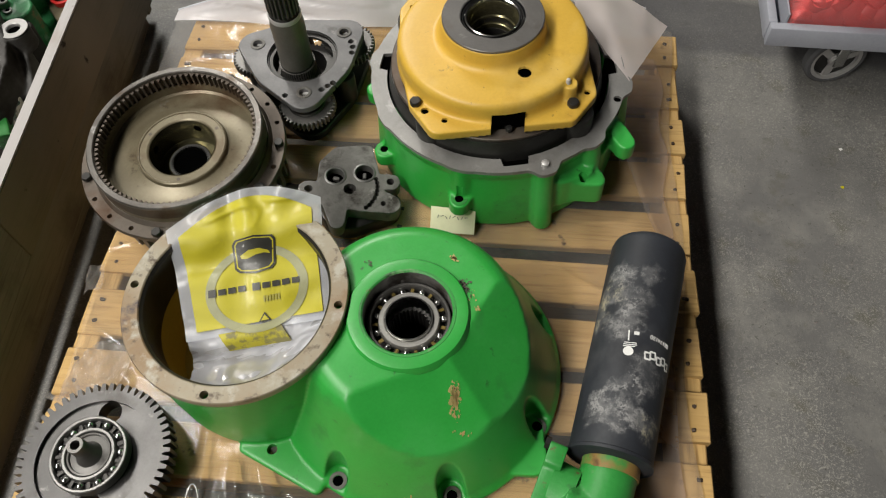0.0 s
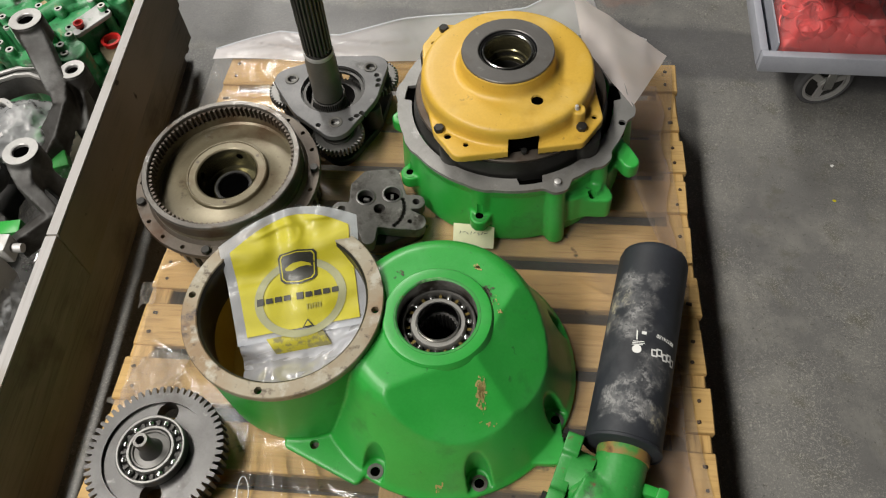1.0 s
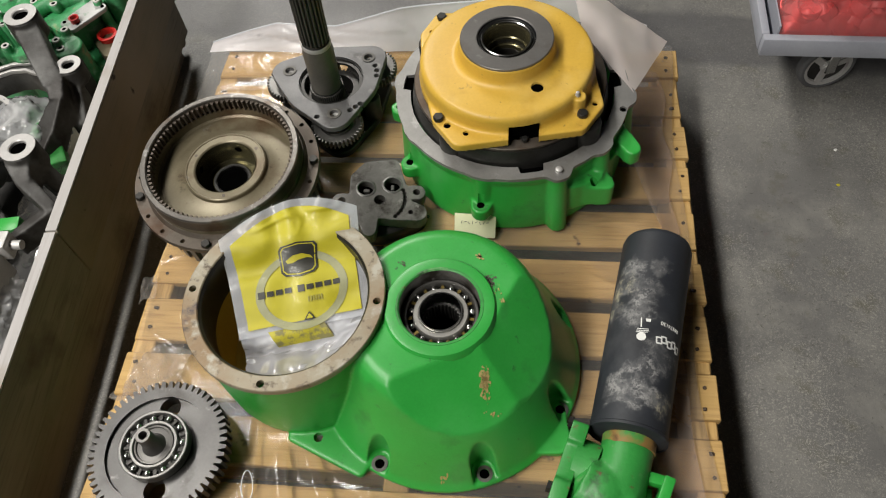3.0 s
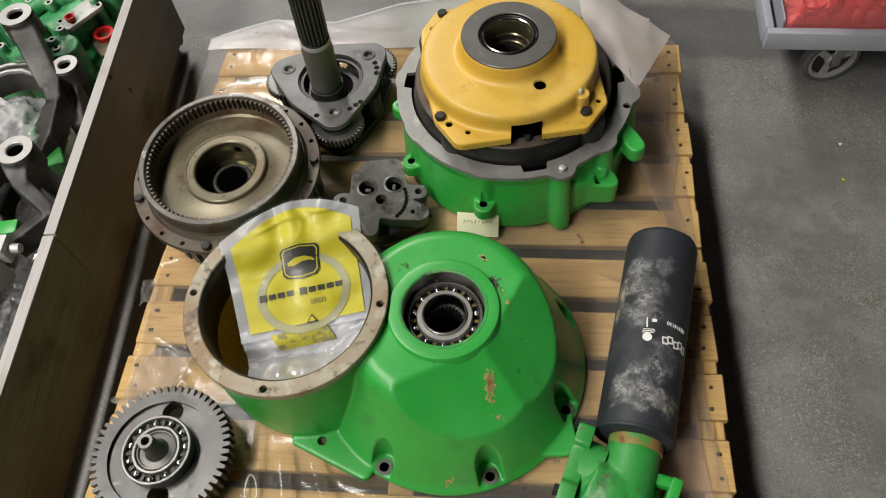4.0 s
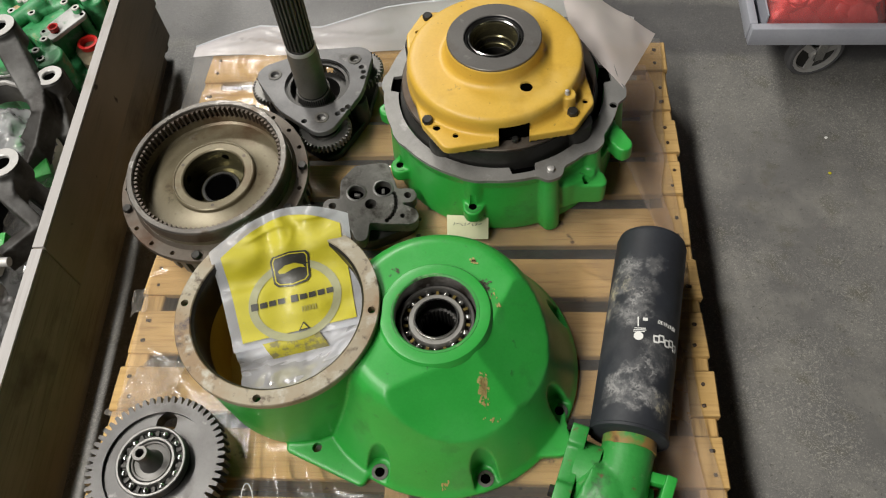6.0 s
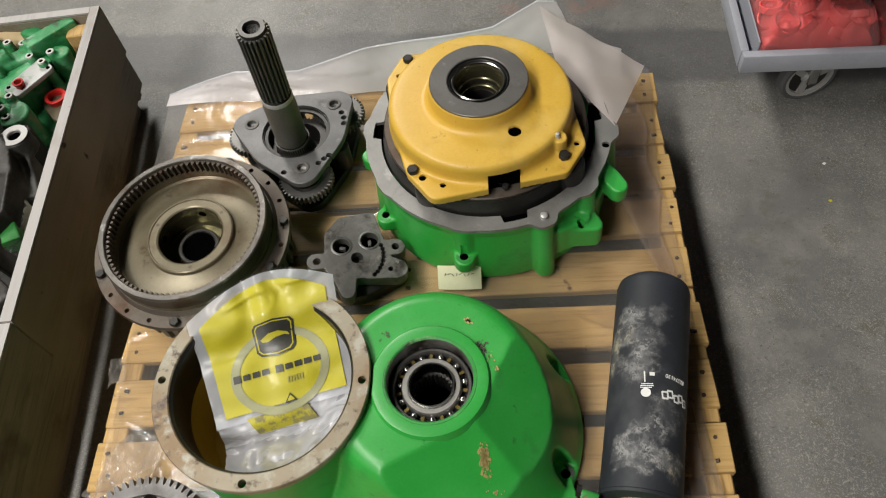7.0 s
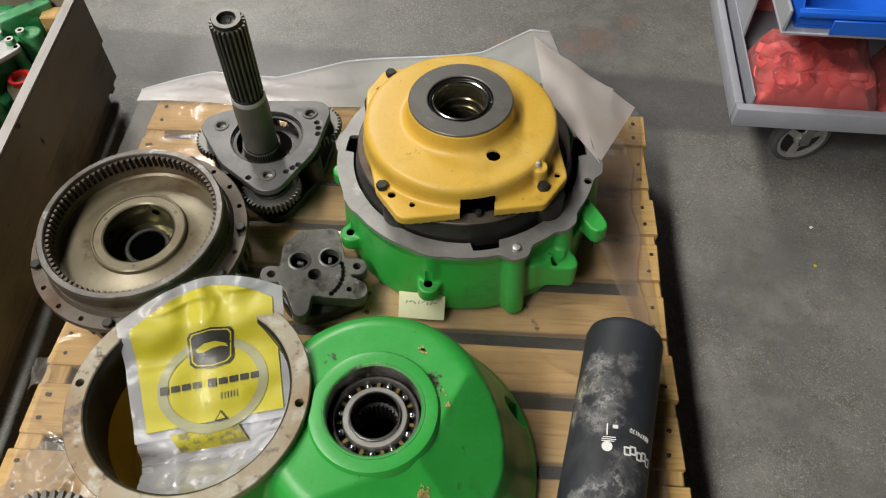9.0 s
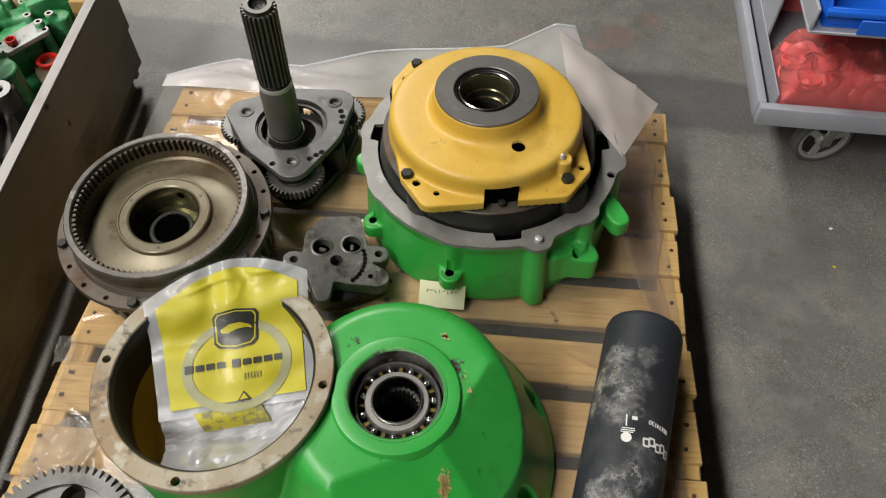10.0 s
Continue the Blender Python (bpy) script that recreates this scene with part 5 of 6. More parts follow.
def build_filter():
    far, near = Vector((0.277, 0.6, DECK_Z + 0.062)), Vector((0.209, 0.26, DECK_Z + 0.062))
    L = (far - near).length
    f = thing("oil_filter", look(near, near - (far - near)), "scuffed black spin-on oil filter lying on the pallet", "oil filter")
    r = 0.056
    part("rolled_rim", lathe([(r - 0.002, 0.002), (r + 0.0012, 0.003), (r + 0.0015, 0.007), (r + 0.0002, 0.0085)], 96), FILTER, f)
    # print wrapped round the can: rx turns round it, along runs down it
    axes = f.matrix_basis.to_3x3()
    up0 = math.atan2((axes.inverted() @ Vector((0, 0, 1))).y, (axes.inverted() @ Vector((0, 0, 1))).x)

    grey, straw = (0.34, 0.335, 0.33), (0.42, 0.38, 0.25)
    scuffs = [((r * math.cos(up0 + radians(a)), r * math.sin(up0 + radians(a)), z), size, weight, tone) for a, z, size, weight, tone in (
        (-50, 0.23, 0.032, 1.0, straw), (-62, 0.2, 0.022, 0.8, straw), (-32, 0.262, 0.026, 0.9, grey), (0, 0.268, 0.022, 0.7, grey), (-20, 0.22, 0.036, 0.45, grey), (-25, 0.185, 0.03, 0.6, grey), (20, 0.115, 0.036, 0.4, grey), (5, 0.085, 0.026, 0.8, grey), (-6, 0.052, 0.028, 0.9, grey), (-36, 0.055, 0.02, 0.7, grey), (18, 0.05, 0.022, 0.7, grey), (44, 0.042, 0.02, 0.7, straw))]
    part("canister", lathe([(0, 0.001), (r - 0.006, 0.001), (r - 0.001, 0.004), (r, 0.009), (r, L - 0.016), (r - 0.003, L - 0.006), (r - 0.01, L - 0.0005), (r - 0.02, L + 0.001), (0, L - 0.002)], 96), scuffed_enamel(scuffs), f)

    def wrap(bm, along, angle, turn):
        moved(bm, Matrix.Rotation(turn, 4, "Z"))
        for v in bm.verts:
            a = up0 + angle + v.co.x / r
            h = r + 0.0006 + v.co.z
            z = along + v.co.y
            v.co = (h * math.cos(a), h * math.sin(a), z)
        return bm

    sgn = 1.0
    part("part_number", wrap(text_bm("RE174130", 0.0085), L * 0.495, radians(36) * sgn, math.pi), WHITE_PRINT, f, "white printed part number")
    for k, (al, an, w, hh) in enumerate(((0.51, -2, 0.016, 0.0012), (0.502, -2, 0.018, 0.0012), (0.494, -3, 0.016, 0.0012), (0.54, -6, 0.0018, 0.016), (0.555, 4, 0.007, 0.005))):
        part("print_bar", wrap(box(-w / 2, w / 2, -hh / 2, hh / 2, 0, 0.0003), L * (al - 0.065), radians(an - 5), 0.1), WHITE_PRINT, f)
    disc = bmesh.new()
    prism(circle(0.0068, 24), 0, 0.0003, disc)
    part("print_symbol", wrap(disc, L * 0.407, radians(-8), 0), WHITE_PRINT, f)
    for k, an in enumerate((24, 32, 43, 52, 62)):
        o = ring_prism(round_poly([(-0.005, -0.006), (0.005, -0.006), (0.005, 0.006), (-0.005, 0.006)], 0.002), round_poly([(-0.0028, -0.0035), (0.0028, -0.0035), (0.0028, 0.0035), (-0.0028, 0.0035)], 0.001), 0, 0.0003)
        part("print_symbol", wrap(o, L * (0.41 + 0.01 * (k % 2)), radians(an - 5), 0.15), WHITE_PRINT, f)
    return f


build_filter()


RUST_GREEN = surface("rust_patched_green_paint", (0.03, 0.27, 0.05), (0.3, 0.16, 0.05), (0.45, 0.65), 0, 11, 180, 0.2, [((0.1, 0.05, 0.02), 24, 0.58, 0.7)], spread=(0.46, 0.54))


def build_head():
    h = thing("filter_head", pose(0.197, 0.208, DECK_Z + 0.005, 0, 0, -10), "green cast filter head casting with chipped paint", "filter head")
    s = [rod((0.007, 0.06, 0.055), (-0.003, -0.03, 0.055), 0.037, 0.04), rod((-0.05, -0.02, 0.05), (0.02, -0.045, 0.05), 0.046, 0.04), ball((-0.02, -0.03, 0.048), 0.05), rod((-0.01, -0.02, 0.04), (-0.02, -0.12, 0.04), 0.036), box(-0.05, 0.05, -0.1, 0.0, 0.0, 0.03)]
    part("body", cast(joined(*s), 0.003, 5), GREEN_CAST, h, angle=60)
    plate = prism(round_poly([(-0.07, 0.002), (0.05, 0.002), (0.056, 0.05), (0.05, 0.086), (0.02, 0.088), (0.016, 0.079), (-0.034, 0.079), (-0.04, 0.088), (-0.072, 0.084), (-0.076, 0.045)], 0.006, 3), -0.012, 0.012)
    upright = Matrix(((0, 0, 1, 0), (1, 0, 0, 0), (0, 1, 0, 0), (0, 0, 0, 1)))
    part("end_flange", moved(moved(chamfer(plate, 0.002, 2), upright), pose(-0.072, 0.006, 0.0, 0, 0, -8)), GREEN_CAST, h, "green flange plate with chipped edges", angle=40)
    part("flange_neck", moved(rod((0.008, 0.0, 0.045), (0.04, 0.0, 0.05), 0.04, 0.036, 40), pose(-0.07, 0.006, 0.0, 0, 0, -8)), GREEN_CAST, h)
    for yy, zz in ((0.044, 0.076), (-0.056, 0.076)):
        part("flange_bolt", moved(rod((-0.02, yy, zz), (-0.0135, yy, zz), 0.0085, n=6), pose(-0.07, 0.01, 0.0, 0, 0, -8)), STEEL_DARK, h)
    part("bracket", chamfer(moved(box(-0.008, 0.008, -0.06, 0.024, 0.0, 0.07), pose(0.062, -0.012, 0, 0, 0, -12)), 0.003), GREEN, h)
    part("bracket_bar", chamfer(moved(box(-0.03, 0.02, -0.008, 0.008, 0.045, 0.065), pose(0.045, 0.006, 0, 0, 0, -5)), 0.003), GREEN, h)
    part("port", lathe([(0.012, 0), (0.022, 0), (0.022, 0.085), (0.02, 0.088), (0.013, 0.088), (0.012, 0.086)], 40, True, at=(-0.02, -0.085)), GREEN, h)
    part("rusty_collar", moved(lathe([(0.034, -0.012), (0.0385, -0.012), (0.0385, 0.014), (0.034, 0.014)], 48, True), Matrix.Translation((0.006, 0.052, 0.055)) @ Matrix.Rotation(radians(90), 4, "X")), RUST_GREEN, h, "green collar with an orange rust patch")
    return h


build_head()


# ---- spur gear ----
def build_spur():
    g = thing("spur_gear", pose(-0.489, 0.211, DECK_Z + 0.004), "grey steel spur gear with a ball bearing on its stub shaft", "gear")
    body = prism(gear_outline(0.0955, 0.106, 56, land=0.42), 0.026, 0.056)
    cut = lathe([(0.05, 0.05), (0.0795, 0.05), (0.0795, 0.08), (0.05, 0.08)], 96, True)
    for a in (89, -79):
        rod((0.064 * math.cos(radians(a)), 0.064 * math.sin(radians(a)), 0), (0.064 * math.cos(radians(a)), 0.064 * math.sin(radians(a)), 0.1), 0.0165, n=32, bm=cut)
    part("gear_wheel", carve(body, cut, True), SPUR, g, angle=30)
    part("hub", lathe([(0, 0), (0.035, 0), (0.035, 0.026), (0.046, 0.03), (0.046, 0.062), (0, 0.062)], 64), STEEL_DARK, g)
    bearing(g, pose(0, 0, 0.054), 0.0525, 0.031, 0.017, 11, STEEL_DARK, STEEL, 0.24)
    part("shaft_stub", lathe([(0, 0.06), (0.0295, 0.06), (0.0295, 0.069), (0.027, 0.0695), (0.0262, 0.066), (0.018, 0.067), (0.0135, 0.074), (0.0115, 0.09), (0.0115, 0.108), (0.0105, 0.1095), (0.0065, 0.1095), (0.006, 0.107), (0.006, 0.08), (0, 0.08)], 56), GEAR, g)
    return g


build_spur()


# ---- parts in the crate ----
BOSSES = [(-0.022, 0.11), (0.007, 0.098), (0.042, 0.089), (0.065, 0.046), (0.094, 0.024), (0.0, 0.022), (0.046, -0.064), (0.036, -0.095), (0.107, 0.05)]  # tall ports round the pad


def build_valve():
    v = thing("valve_housing", pose(-0.964, 1.11, 0.035, 0, 0, 6), "dusty pale green cast valve housing full of ports", "valve housing")
    rng = random.Random(11)
    s = [box(-0.3, 0.13, -0.12, 0.11, 0.0, 0.13), moved(box(-0.11, 0.11, -0.022, 0.022, 0.1, 0.205), pose(-0.17, 0.03, 0, 0, 0, 24)), moved(box(-0.08, 0.08, -0.02, 0.02, 0.1, 0.215), pose(0.05, 0.075, 0, 0, 0, 30)), moved(box(-0.05, 0.05, -0.02, 0.02, 0.1, 0.19), pose(-0.18, -0.07, 0, 0, 0, -15)), prism(hull([(-0.03, -0.11, 0.03), (0.05, -0.1, 0.035)]), 0.08, 0.212), rod((-0.25, 0.08, 0.19), (-0.02, 0.1, 0.2), 0.018), rod((-0.1, -0.02, 0.2), (0.02, 0.06, 0.225), 0.016), moved(box(-0.055, 0.055, -0.016, 0.016, 0.1, 0.238), pose(0.1, 0.1, 0, 0, 0, 38)), moved(box(-0.03, 0.03, -0.014, 0.014, 0.1, 0.225), pose(0.06, 0.12, 0, 0, 0, -30)), rod((0.11, 0.06, 0.12), (0.12, 0.06, 0.215), 0.02)]
    bosses = []
    for i in range(13):
        for j in range(7):
            x, y = -0.285 + 0.033 * i + rng.uniform(-0.014, 0.014), -0.11 + 0.036 * j + rng.uniform(-0.016, 0.016)
            if abs(x - 0.06) < 0.07 and -0.09 < y < 0.07 or (x > 0.08 and y < -0.02):
                continue
            top = rng.choice((0.165, 0.185, 0.2, 0.215, 0.232))
            bosses.append((x, y, top))
            s.append(rod((x + rng.uniform(-0.012, 0.012), y + rng.uniform(-0.012, 0.012), 0.1), (x, y, top), rng.uniform(0.0095, 0.016), rng.uniform(0.0085, 0.0098), 16))
    for x, y in BOSSES:
        bosses.append((x, y, 0.225))
        s.append(rod((x + 0.006, y - 0.004, 0.08), (x, y, 0.225), 0.014, 0.0095, 16))
    part("body", cast(joined(*s), 0.0036, 2), GREEN_PALE, v, angle=60)
    for x, y, top in bosses:
        part("port_seat", lathe([(0.0042, top - 0.004), (0.0082, top - 0.004), (0.0082, top + 0.0012), (0.0042, top + 0.0012)], 18, True, at=(x, y)), SEAT, v)
        # Uncut port: a black disc paints the shade of its hole.
        part("port_hole_shade", lathe([(0, top + 0.0007), (0.0044, top + 0.0007), (0.0044, top - 0.003), (0, top - 0.003)], 14, at=(x, y)), HOLE_SHADE, v)
    pad_at = pose(0.07, -0.005, 0, 0, 0, -38)
    part("machined_pad", chamfer(moved(prism(hull([(-0.013, -0.04, 0.012), (0.012, -0.042, 0.01), (0.014, 0.034, 0.011), (-0.014, 0.038, 0.01)]), 0.205, 0.215), pad_at), 0.002), PAD, v, "pale bare machined pad")
    # The pad's holes are black discs in place of shade.
    for px, py in ((-0.015, -0.042), (0.014, -0.03), (0.016, 0.036), (-0.015, 0.04)):
        part("pad_hole_shade", moved(rod((px, py, 0.2145), (px, py, 0.2155), 0.0042, n=14), pad_at), HOLE_SHADE, v)
    part("pad", chamfer(moved(box(-0.045, 0.03, -0.065, 0.065, 0.12, 0.2045), pose(0.04, 0.02, 0, 0, 0, -38)), 0.006), GREEN_PALE, v)
    for x, y, z, r in ((0.106, -0.028, 0.166, 0.019), (0.057, -0.029, 0.216, 0.0095), (-0.21, -0.1, 0.23, 0.012)):
        part("red_cap", lathe([(0, z - 1.6 * r + 0.002), (r, z - 1.6 * r + 0.002), (r, z + 0.006), (r * 1.14, z + 0.007), (r * 1.14, z + 0.01), (r * 0.8, z + 0.01), (r * 0.76, z - 1.1 * r), (0, z - 1.1 * r)], 32, at=(x, y)), RED_CAP, v, "red plastic port cap")
    part("plug_seat", chamfer(prism(hull([(0.104, -0.028, 0.03), (0.118, -0.066, 0.02)]), 0.1, 0.164), 0.004), BRASSY, v, "oily bare metal seat")
    part("side_boss", lathe([(0.0, 0.1), (0.03, 0.1), (0.032, 0.195), (0.029, 0.2), (0.018, 0.2), (0.0165, 0.197), (0.0165, 0.16), (0, 0.16)], 40, at=(0.06, -0.145)), CAST_DARK, v)
    # Black fill as the shade in the boss.
    part("side_bore_shade", lathe([(0, 0.185), (0.0163, 0.185), (0.0163, 0.161), (0, 0.161)], 24, at=(0.06, -0.145)), HOLE_SHADE, v)
    return v


PAD = surface("dull_machined_pad", (0.4, 0.41, 0.4), (0.52, 0.51, 0.51), (0.45, 0.6), 0.2, 20, 220, 0.05, [((0.1, 0.25, 0.13), 26, 0.55, 0.7)])
SEAT = surface("pale_machined_iron", (0.42, 0.42, 0.4), (0.55, 0.54, 0.5), (0.45, 0.6), 0.2, 12, 220, 0.03)
RED_CAP = surface("dark_red_plastic", (0.42, 0.012, 0.01), (0.52, 0.02, 0.016), (0.3, 0.45))
build_valve()


def casting_arm(m, label, eyes, web, tall=0.05, r_hole=0.02):
    """A lever casting: bored eyes joined by webs."""
    a = thing("lever_casting", m, label, "casting", "grey castings in the crate")
    shells = [rod((x, y, z - t), (x, y, z), r, r * 0.96, 40) for x, y, z, r, t in eyes]
    for (x0, y0, z0, w0), (x1, y1, z1, w1) in web:
        p, q = Vector((x0, y0, z0)), Vector((x1, y1, z1))
        d = (q - p).normalized()
        side = Vector((-d.y, d.x, 0)).normalized()
        bmw = bmesh.new()
        vs = []
        for c, w in ((p, w0), (q, w1)):
            for sx, sz in ((-1, 0), (1, 0), (1, -tall), (-1, -tall)):
                vs.append(bmw.verts.new(c + side * w * sx + Vector((0, 0, sz))))
        for f in ((3, 2, 1, 0), (4, 5, 6, 7), (0, 1, 5, 4), (1, 2, 6, 5), (2, 3, 7, 6), (3, 0, 4, 7)):
            bmw.faces.new([vs[k] for k in f])
        shells.append(bmw)
    body = cast(joined(*shells), 0.003, 4)
    cut = bmesh.new()
    for x, y, z, r, t in eyes:
        rod((x, y, z - t - 0.02), (x, y, z + 0.02), r * 0.5, n=32, bm=cut)
    part("body", carve(body, cut), ALLOY_CAST, a, angle=60)
    for x, y, z, r, t in eyes:
        part("bush", lathe([(r * 0.45, z - t), (r * 0.505, z - t), (r * 0.52, z + 0.0012), (r * 0.93, z + 0.0012), (r * 0.93, z + 0.0025), (r * 0.5, z + 0.003), (r * 0.45, z + 0.0015)], 40, True, at=(x, y)), ALLOY, a, "bright machined eye face")
        # Black plug just below the eye face paints the bore's shade.
        part("bore", rod((x, y, z - t), (x, y, z - 0.004), r * 0.448, n=24), HOLE_SHADE, a)
    return a


ALLOY_CAST = surface("grey_brown_casting", (0.045, 0.044, 0.042), (0.11, 0.108, 0.105), (0.45, 0.65), 0.35, 12, 160, 0.3, [((0.025, 0.022, 0.02), 11, 0.45, 0.62)])
casting_arm(pose(0, 0, 0), "grey cast lever arm with two bored eyes", [(-0.942, 1.0, 0.34, 0.034, 0.05), (-0.84, 0.918, 0.287, 0.027, 0.04)], [((-0.934, 0.985, 0.334, 0.024), (-0.856, 0.872, 0.285, 0.02)), ((-0.855, 0.876, 0.286, 0.017), (-0.846, 0.845, 0.272, 0.015)), ((-0.848, 0.85, 0.272, 0.013), (-0.872, 0.8, 0.235, 0.022)), ((-0.872, 0.805, 0.236, 0.022), (-0.915, 0.745, 0.19, 0.03)), ((-0.842, 0.905, 0.27, 0.018), (-0.83, 0.84, 0.2, 0.016))], 0.06)
casting_arm(pose(0, 0, 0), "grey cast bracket with a bored eye", [(-0.847, 0.697, 0.3, 0.034, 0.05)], [((-0.846, 0.675, 0.294, 0.022), (-0.83, 0.64, 0.275, 0.014)), ((-0.831, 0.645, 0.275, 0.014), (-0.777, 0.605, 0.25, 0.012)), ((-0.778, 0.61, 0.25, 0.012), (-0.84, 0.55, 0.235, 0.01)), ((-0.83, 0.69, 0.27, 0.016), (-0.785, 0.67, 0.2, 0.016))], 0.05)
casting_arm(pose(0, 0, 0), "grey cast fork casting lying low in the crate", [(-1.0, 0.72, 0.2, 0.045, 0.03)], [((-1.0, 0.7, 0.19, 0.02), (-0.96, 0.45, 0.18, 0.02))], 0.03)


def build_strap():
    st = thing("curved_strap", pose(0, 0, 0), "bent grey steel strap with a raised bright edge", "strap")
    line = [(-1.06, 0.915), (-1.03, 0.942), (-1.0, 0.958), (-0.965, 0.962), (-0.93, 0.95), (-0.905, 0.925)]

    def offset(d):
        out = []
        for k, (x, y) in enumerate(line):
            a, b = line[max(0, k - 1)], line[min(len(line) - 1, k + 1)]
            v = Vector((b[0] - a[0], b[1] - a[1])).normalized()
            out.append((x - v.y * d, y + v.x * d))
        return out
    part("band", chamfer(prism(offset(-0.016) + offset(0.016)[::-1], 0.19, 0.236), 0.003), ALLOY_CAST, st)
    part("raised_edge", chamfer(prism(offset(-0.016) + offset(-0.009)[::-1], 0.2365, 0.246), 0.002), ALLOY, st, "bright worn raised edge")
    part("inner_edge", chamfer(prism(offset(0.007) + offset(0.015)[::-1], 0.2365, 0.243), 0.002), ALLOY, st, "bright worn inner edge")
    return st


build_strap()


def build_bowl():
    bw = thing("open_casting", pose(-1.0, 0.825, 0.035), "open grey casting with a wavy bare rim", "casting", "grey castings in the crate")
    n = 72
    wave = [1 + 0.06 * math.sin(5 * 2 * math.pi * k / n) + 0.03 * math.sin(3 * 2 * math.pi * k / n + 1) for k in range(n)]
    ring = lambda r: [(r * w * math.cos(2 * math.pi * k / n), r * w * math.sin(2 * math.pi * k / n)) for k, w in enumerate(wave)]
    part("body", ring_prism(ring(0.058), ring(0.044), 0.0, 0.198), ALLOY_CAST, bw)
    part("rim", ring_prism(ring(0.0575), ring(0.0465), 0.1985, 0.203), ALLOY, bw, "bare bright rim")
    # The hollow's shade is put into a darker iron fill.
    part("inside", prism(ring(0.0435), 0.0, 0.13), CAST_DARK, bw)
    return bw


build_bowl()
lever = thing("clamp_lever", pose(-0.835, 0.53, 0.24, 0, 0, 4), "bare alloy clamp block with a hex bolt", "clamp")
part("block", chamfer(box(-0.045, 0.01, -0.018, 0.018, -0.02, 0.02), 0.004), ALLOY, lever)
part("rod", rod((-0.16, 0, 0), (-0.044, 0, 0), 0.01, n=24), CHROME, lever)
part("leg", chamfer(box(-0.03, -0.005, -0.12, -0.015, -0.06, 0.005), 0.006), ALLOY, lever)
part("bolt", rod((0.009, 0, 0), (0.028, 0, 0), 0.0085, n=14), ALLOY, lever)


def crumple(name, m, size, material, label, category, seed=0.0):
    bm = bmesh.new()
    bmesh.ops.create_icosphere(bm, subdivisions=5, radius=1.0)
    for v in bm.verts:
        n = v.co.normalized()
        k = 1 + 0.22 * noise.noise(n * 2.3 + Vector((seed, 0, 0))) + 0.2 * abs(noise.noise(n * 5 + Vector((0, seed, 0)))) + 0.16 * abs(noise.noise(n * 11 + Vector((seed, 0, 3)))) - 0.1
        v.co = Vector((n.x * size[0], n.y * size[1], n.z * size[2])) * k
    ob = part(name, bm, material, None, angle=180)
    ob.matrix_basis = m
    return tagged(ob, label, category)


crumple("plastic_bag", pose(-0.95, 0.83, 0.19), (0.09, 0.08, 0.06), LOOSE_BAG, "crumpled clear plastic bag among the castings", "plastic bag", 1.0)
crumple("plastic_bag", pose(-0.83, 0.66, 0.15), (0.08, 0.12, 0.05), BAG, "crumpled clear plastic bag deep in the crate", "plastic bag", 4.0)
crumple("plastic_bag", pose(-0.9, 0.42, 0.17), (0.1, 0.1, 0.06), LOOSE_BAG, "crumpled clear plastic bag under the clamp", "plastic bag", 6.0)
gl = thing("green_bracket", pose(-0.885, 0.79, 0.175, 20, 10, 30), "small dark green painted cast bracket", "bracket")
part("body", cast(joined(box(-0.025, 0.025, -0.04, 0.04, -0.03, 0.03), rod((0, 0.02, -0.02), (0, 0.03, 0.045), 0.02)), 0.003, 3), GREEN_CAST, gl, angle=60)
gl = thing("green_bracket", pose(-0.87, 0.59, 0.2, 5, 0, 10), "small bright green painted cast bracket", "bracket")
part("body", chamfer(box(-0.02, 0.02, -0.014, 0.014, -0.03, 0.02), 0.003), GREEN, gl)
# Dark filler added under the castings as the deep shade between them.
low = thing("dark_filler", pose(-0.95, 0.5, 0.035), "dark filler shapes low in the crate for the deep shade", "casing")
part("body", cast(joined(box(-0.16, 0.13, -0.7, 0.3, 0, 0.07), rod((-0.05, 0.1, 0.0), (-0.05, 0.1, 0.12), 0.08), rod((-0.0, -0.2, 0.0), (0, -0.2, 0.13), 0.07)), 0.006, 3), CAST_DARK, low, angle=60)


CARDBOARD = surface("brown_cardboard", (0.42, 0.31, 0.17), (0.5, 0.38, 0.22), (0.75, 0.9), 0, 8, 120, 0.08, [((0.33, 0.24, 0.13), 14, 0.55, 0.7)])
sheet_card = thing("cardboard_sheet", pose(-1.0, 1.215, 0.24, 14, 0, 8), "creased brown cardboard sheet tucked behind the valve housing", "cardboard")
part("sheet", wavy(20, 10, lambda u, v: (-0.13 + 0.26 * u, -0.04 + 0.07 * v, 0.006 * math.sin(5 * u) + 0.01 * v * v)), CARDBOARD, sheet_card, angle=180)
block = part("wood_block", chamfer(box(-0.022, 0.022, -0.018, 0.018, -0.2, 0.0), 0.003, 1), BEAM)
block.matrix_basis = pose(-0.822, 1.232, 0.2595, 0, 0, 3.8)
tagged(block, "pale pine corner block inside the crate", "wood block")


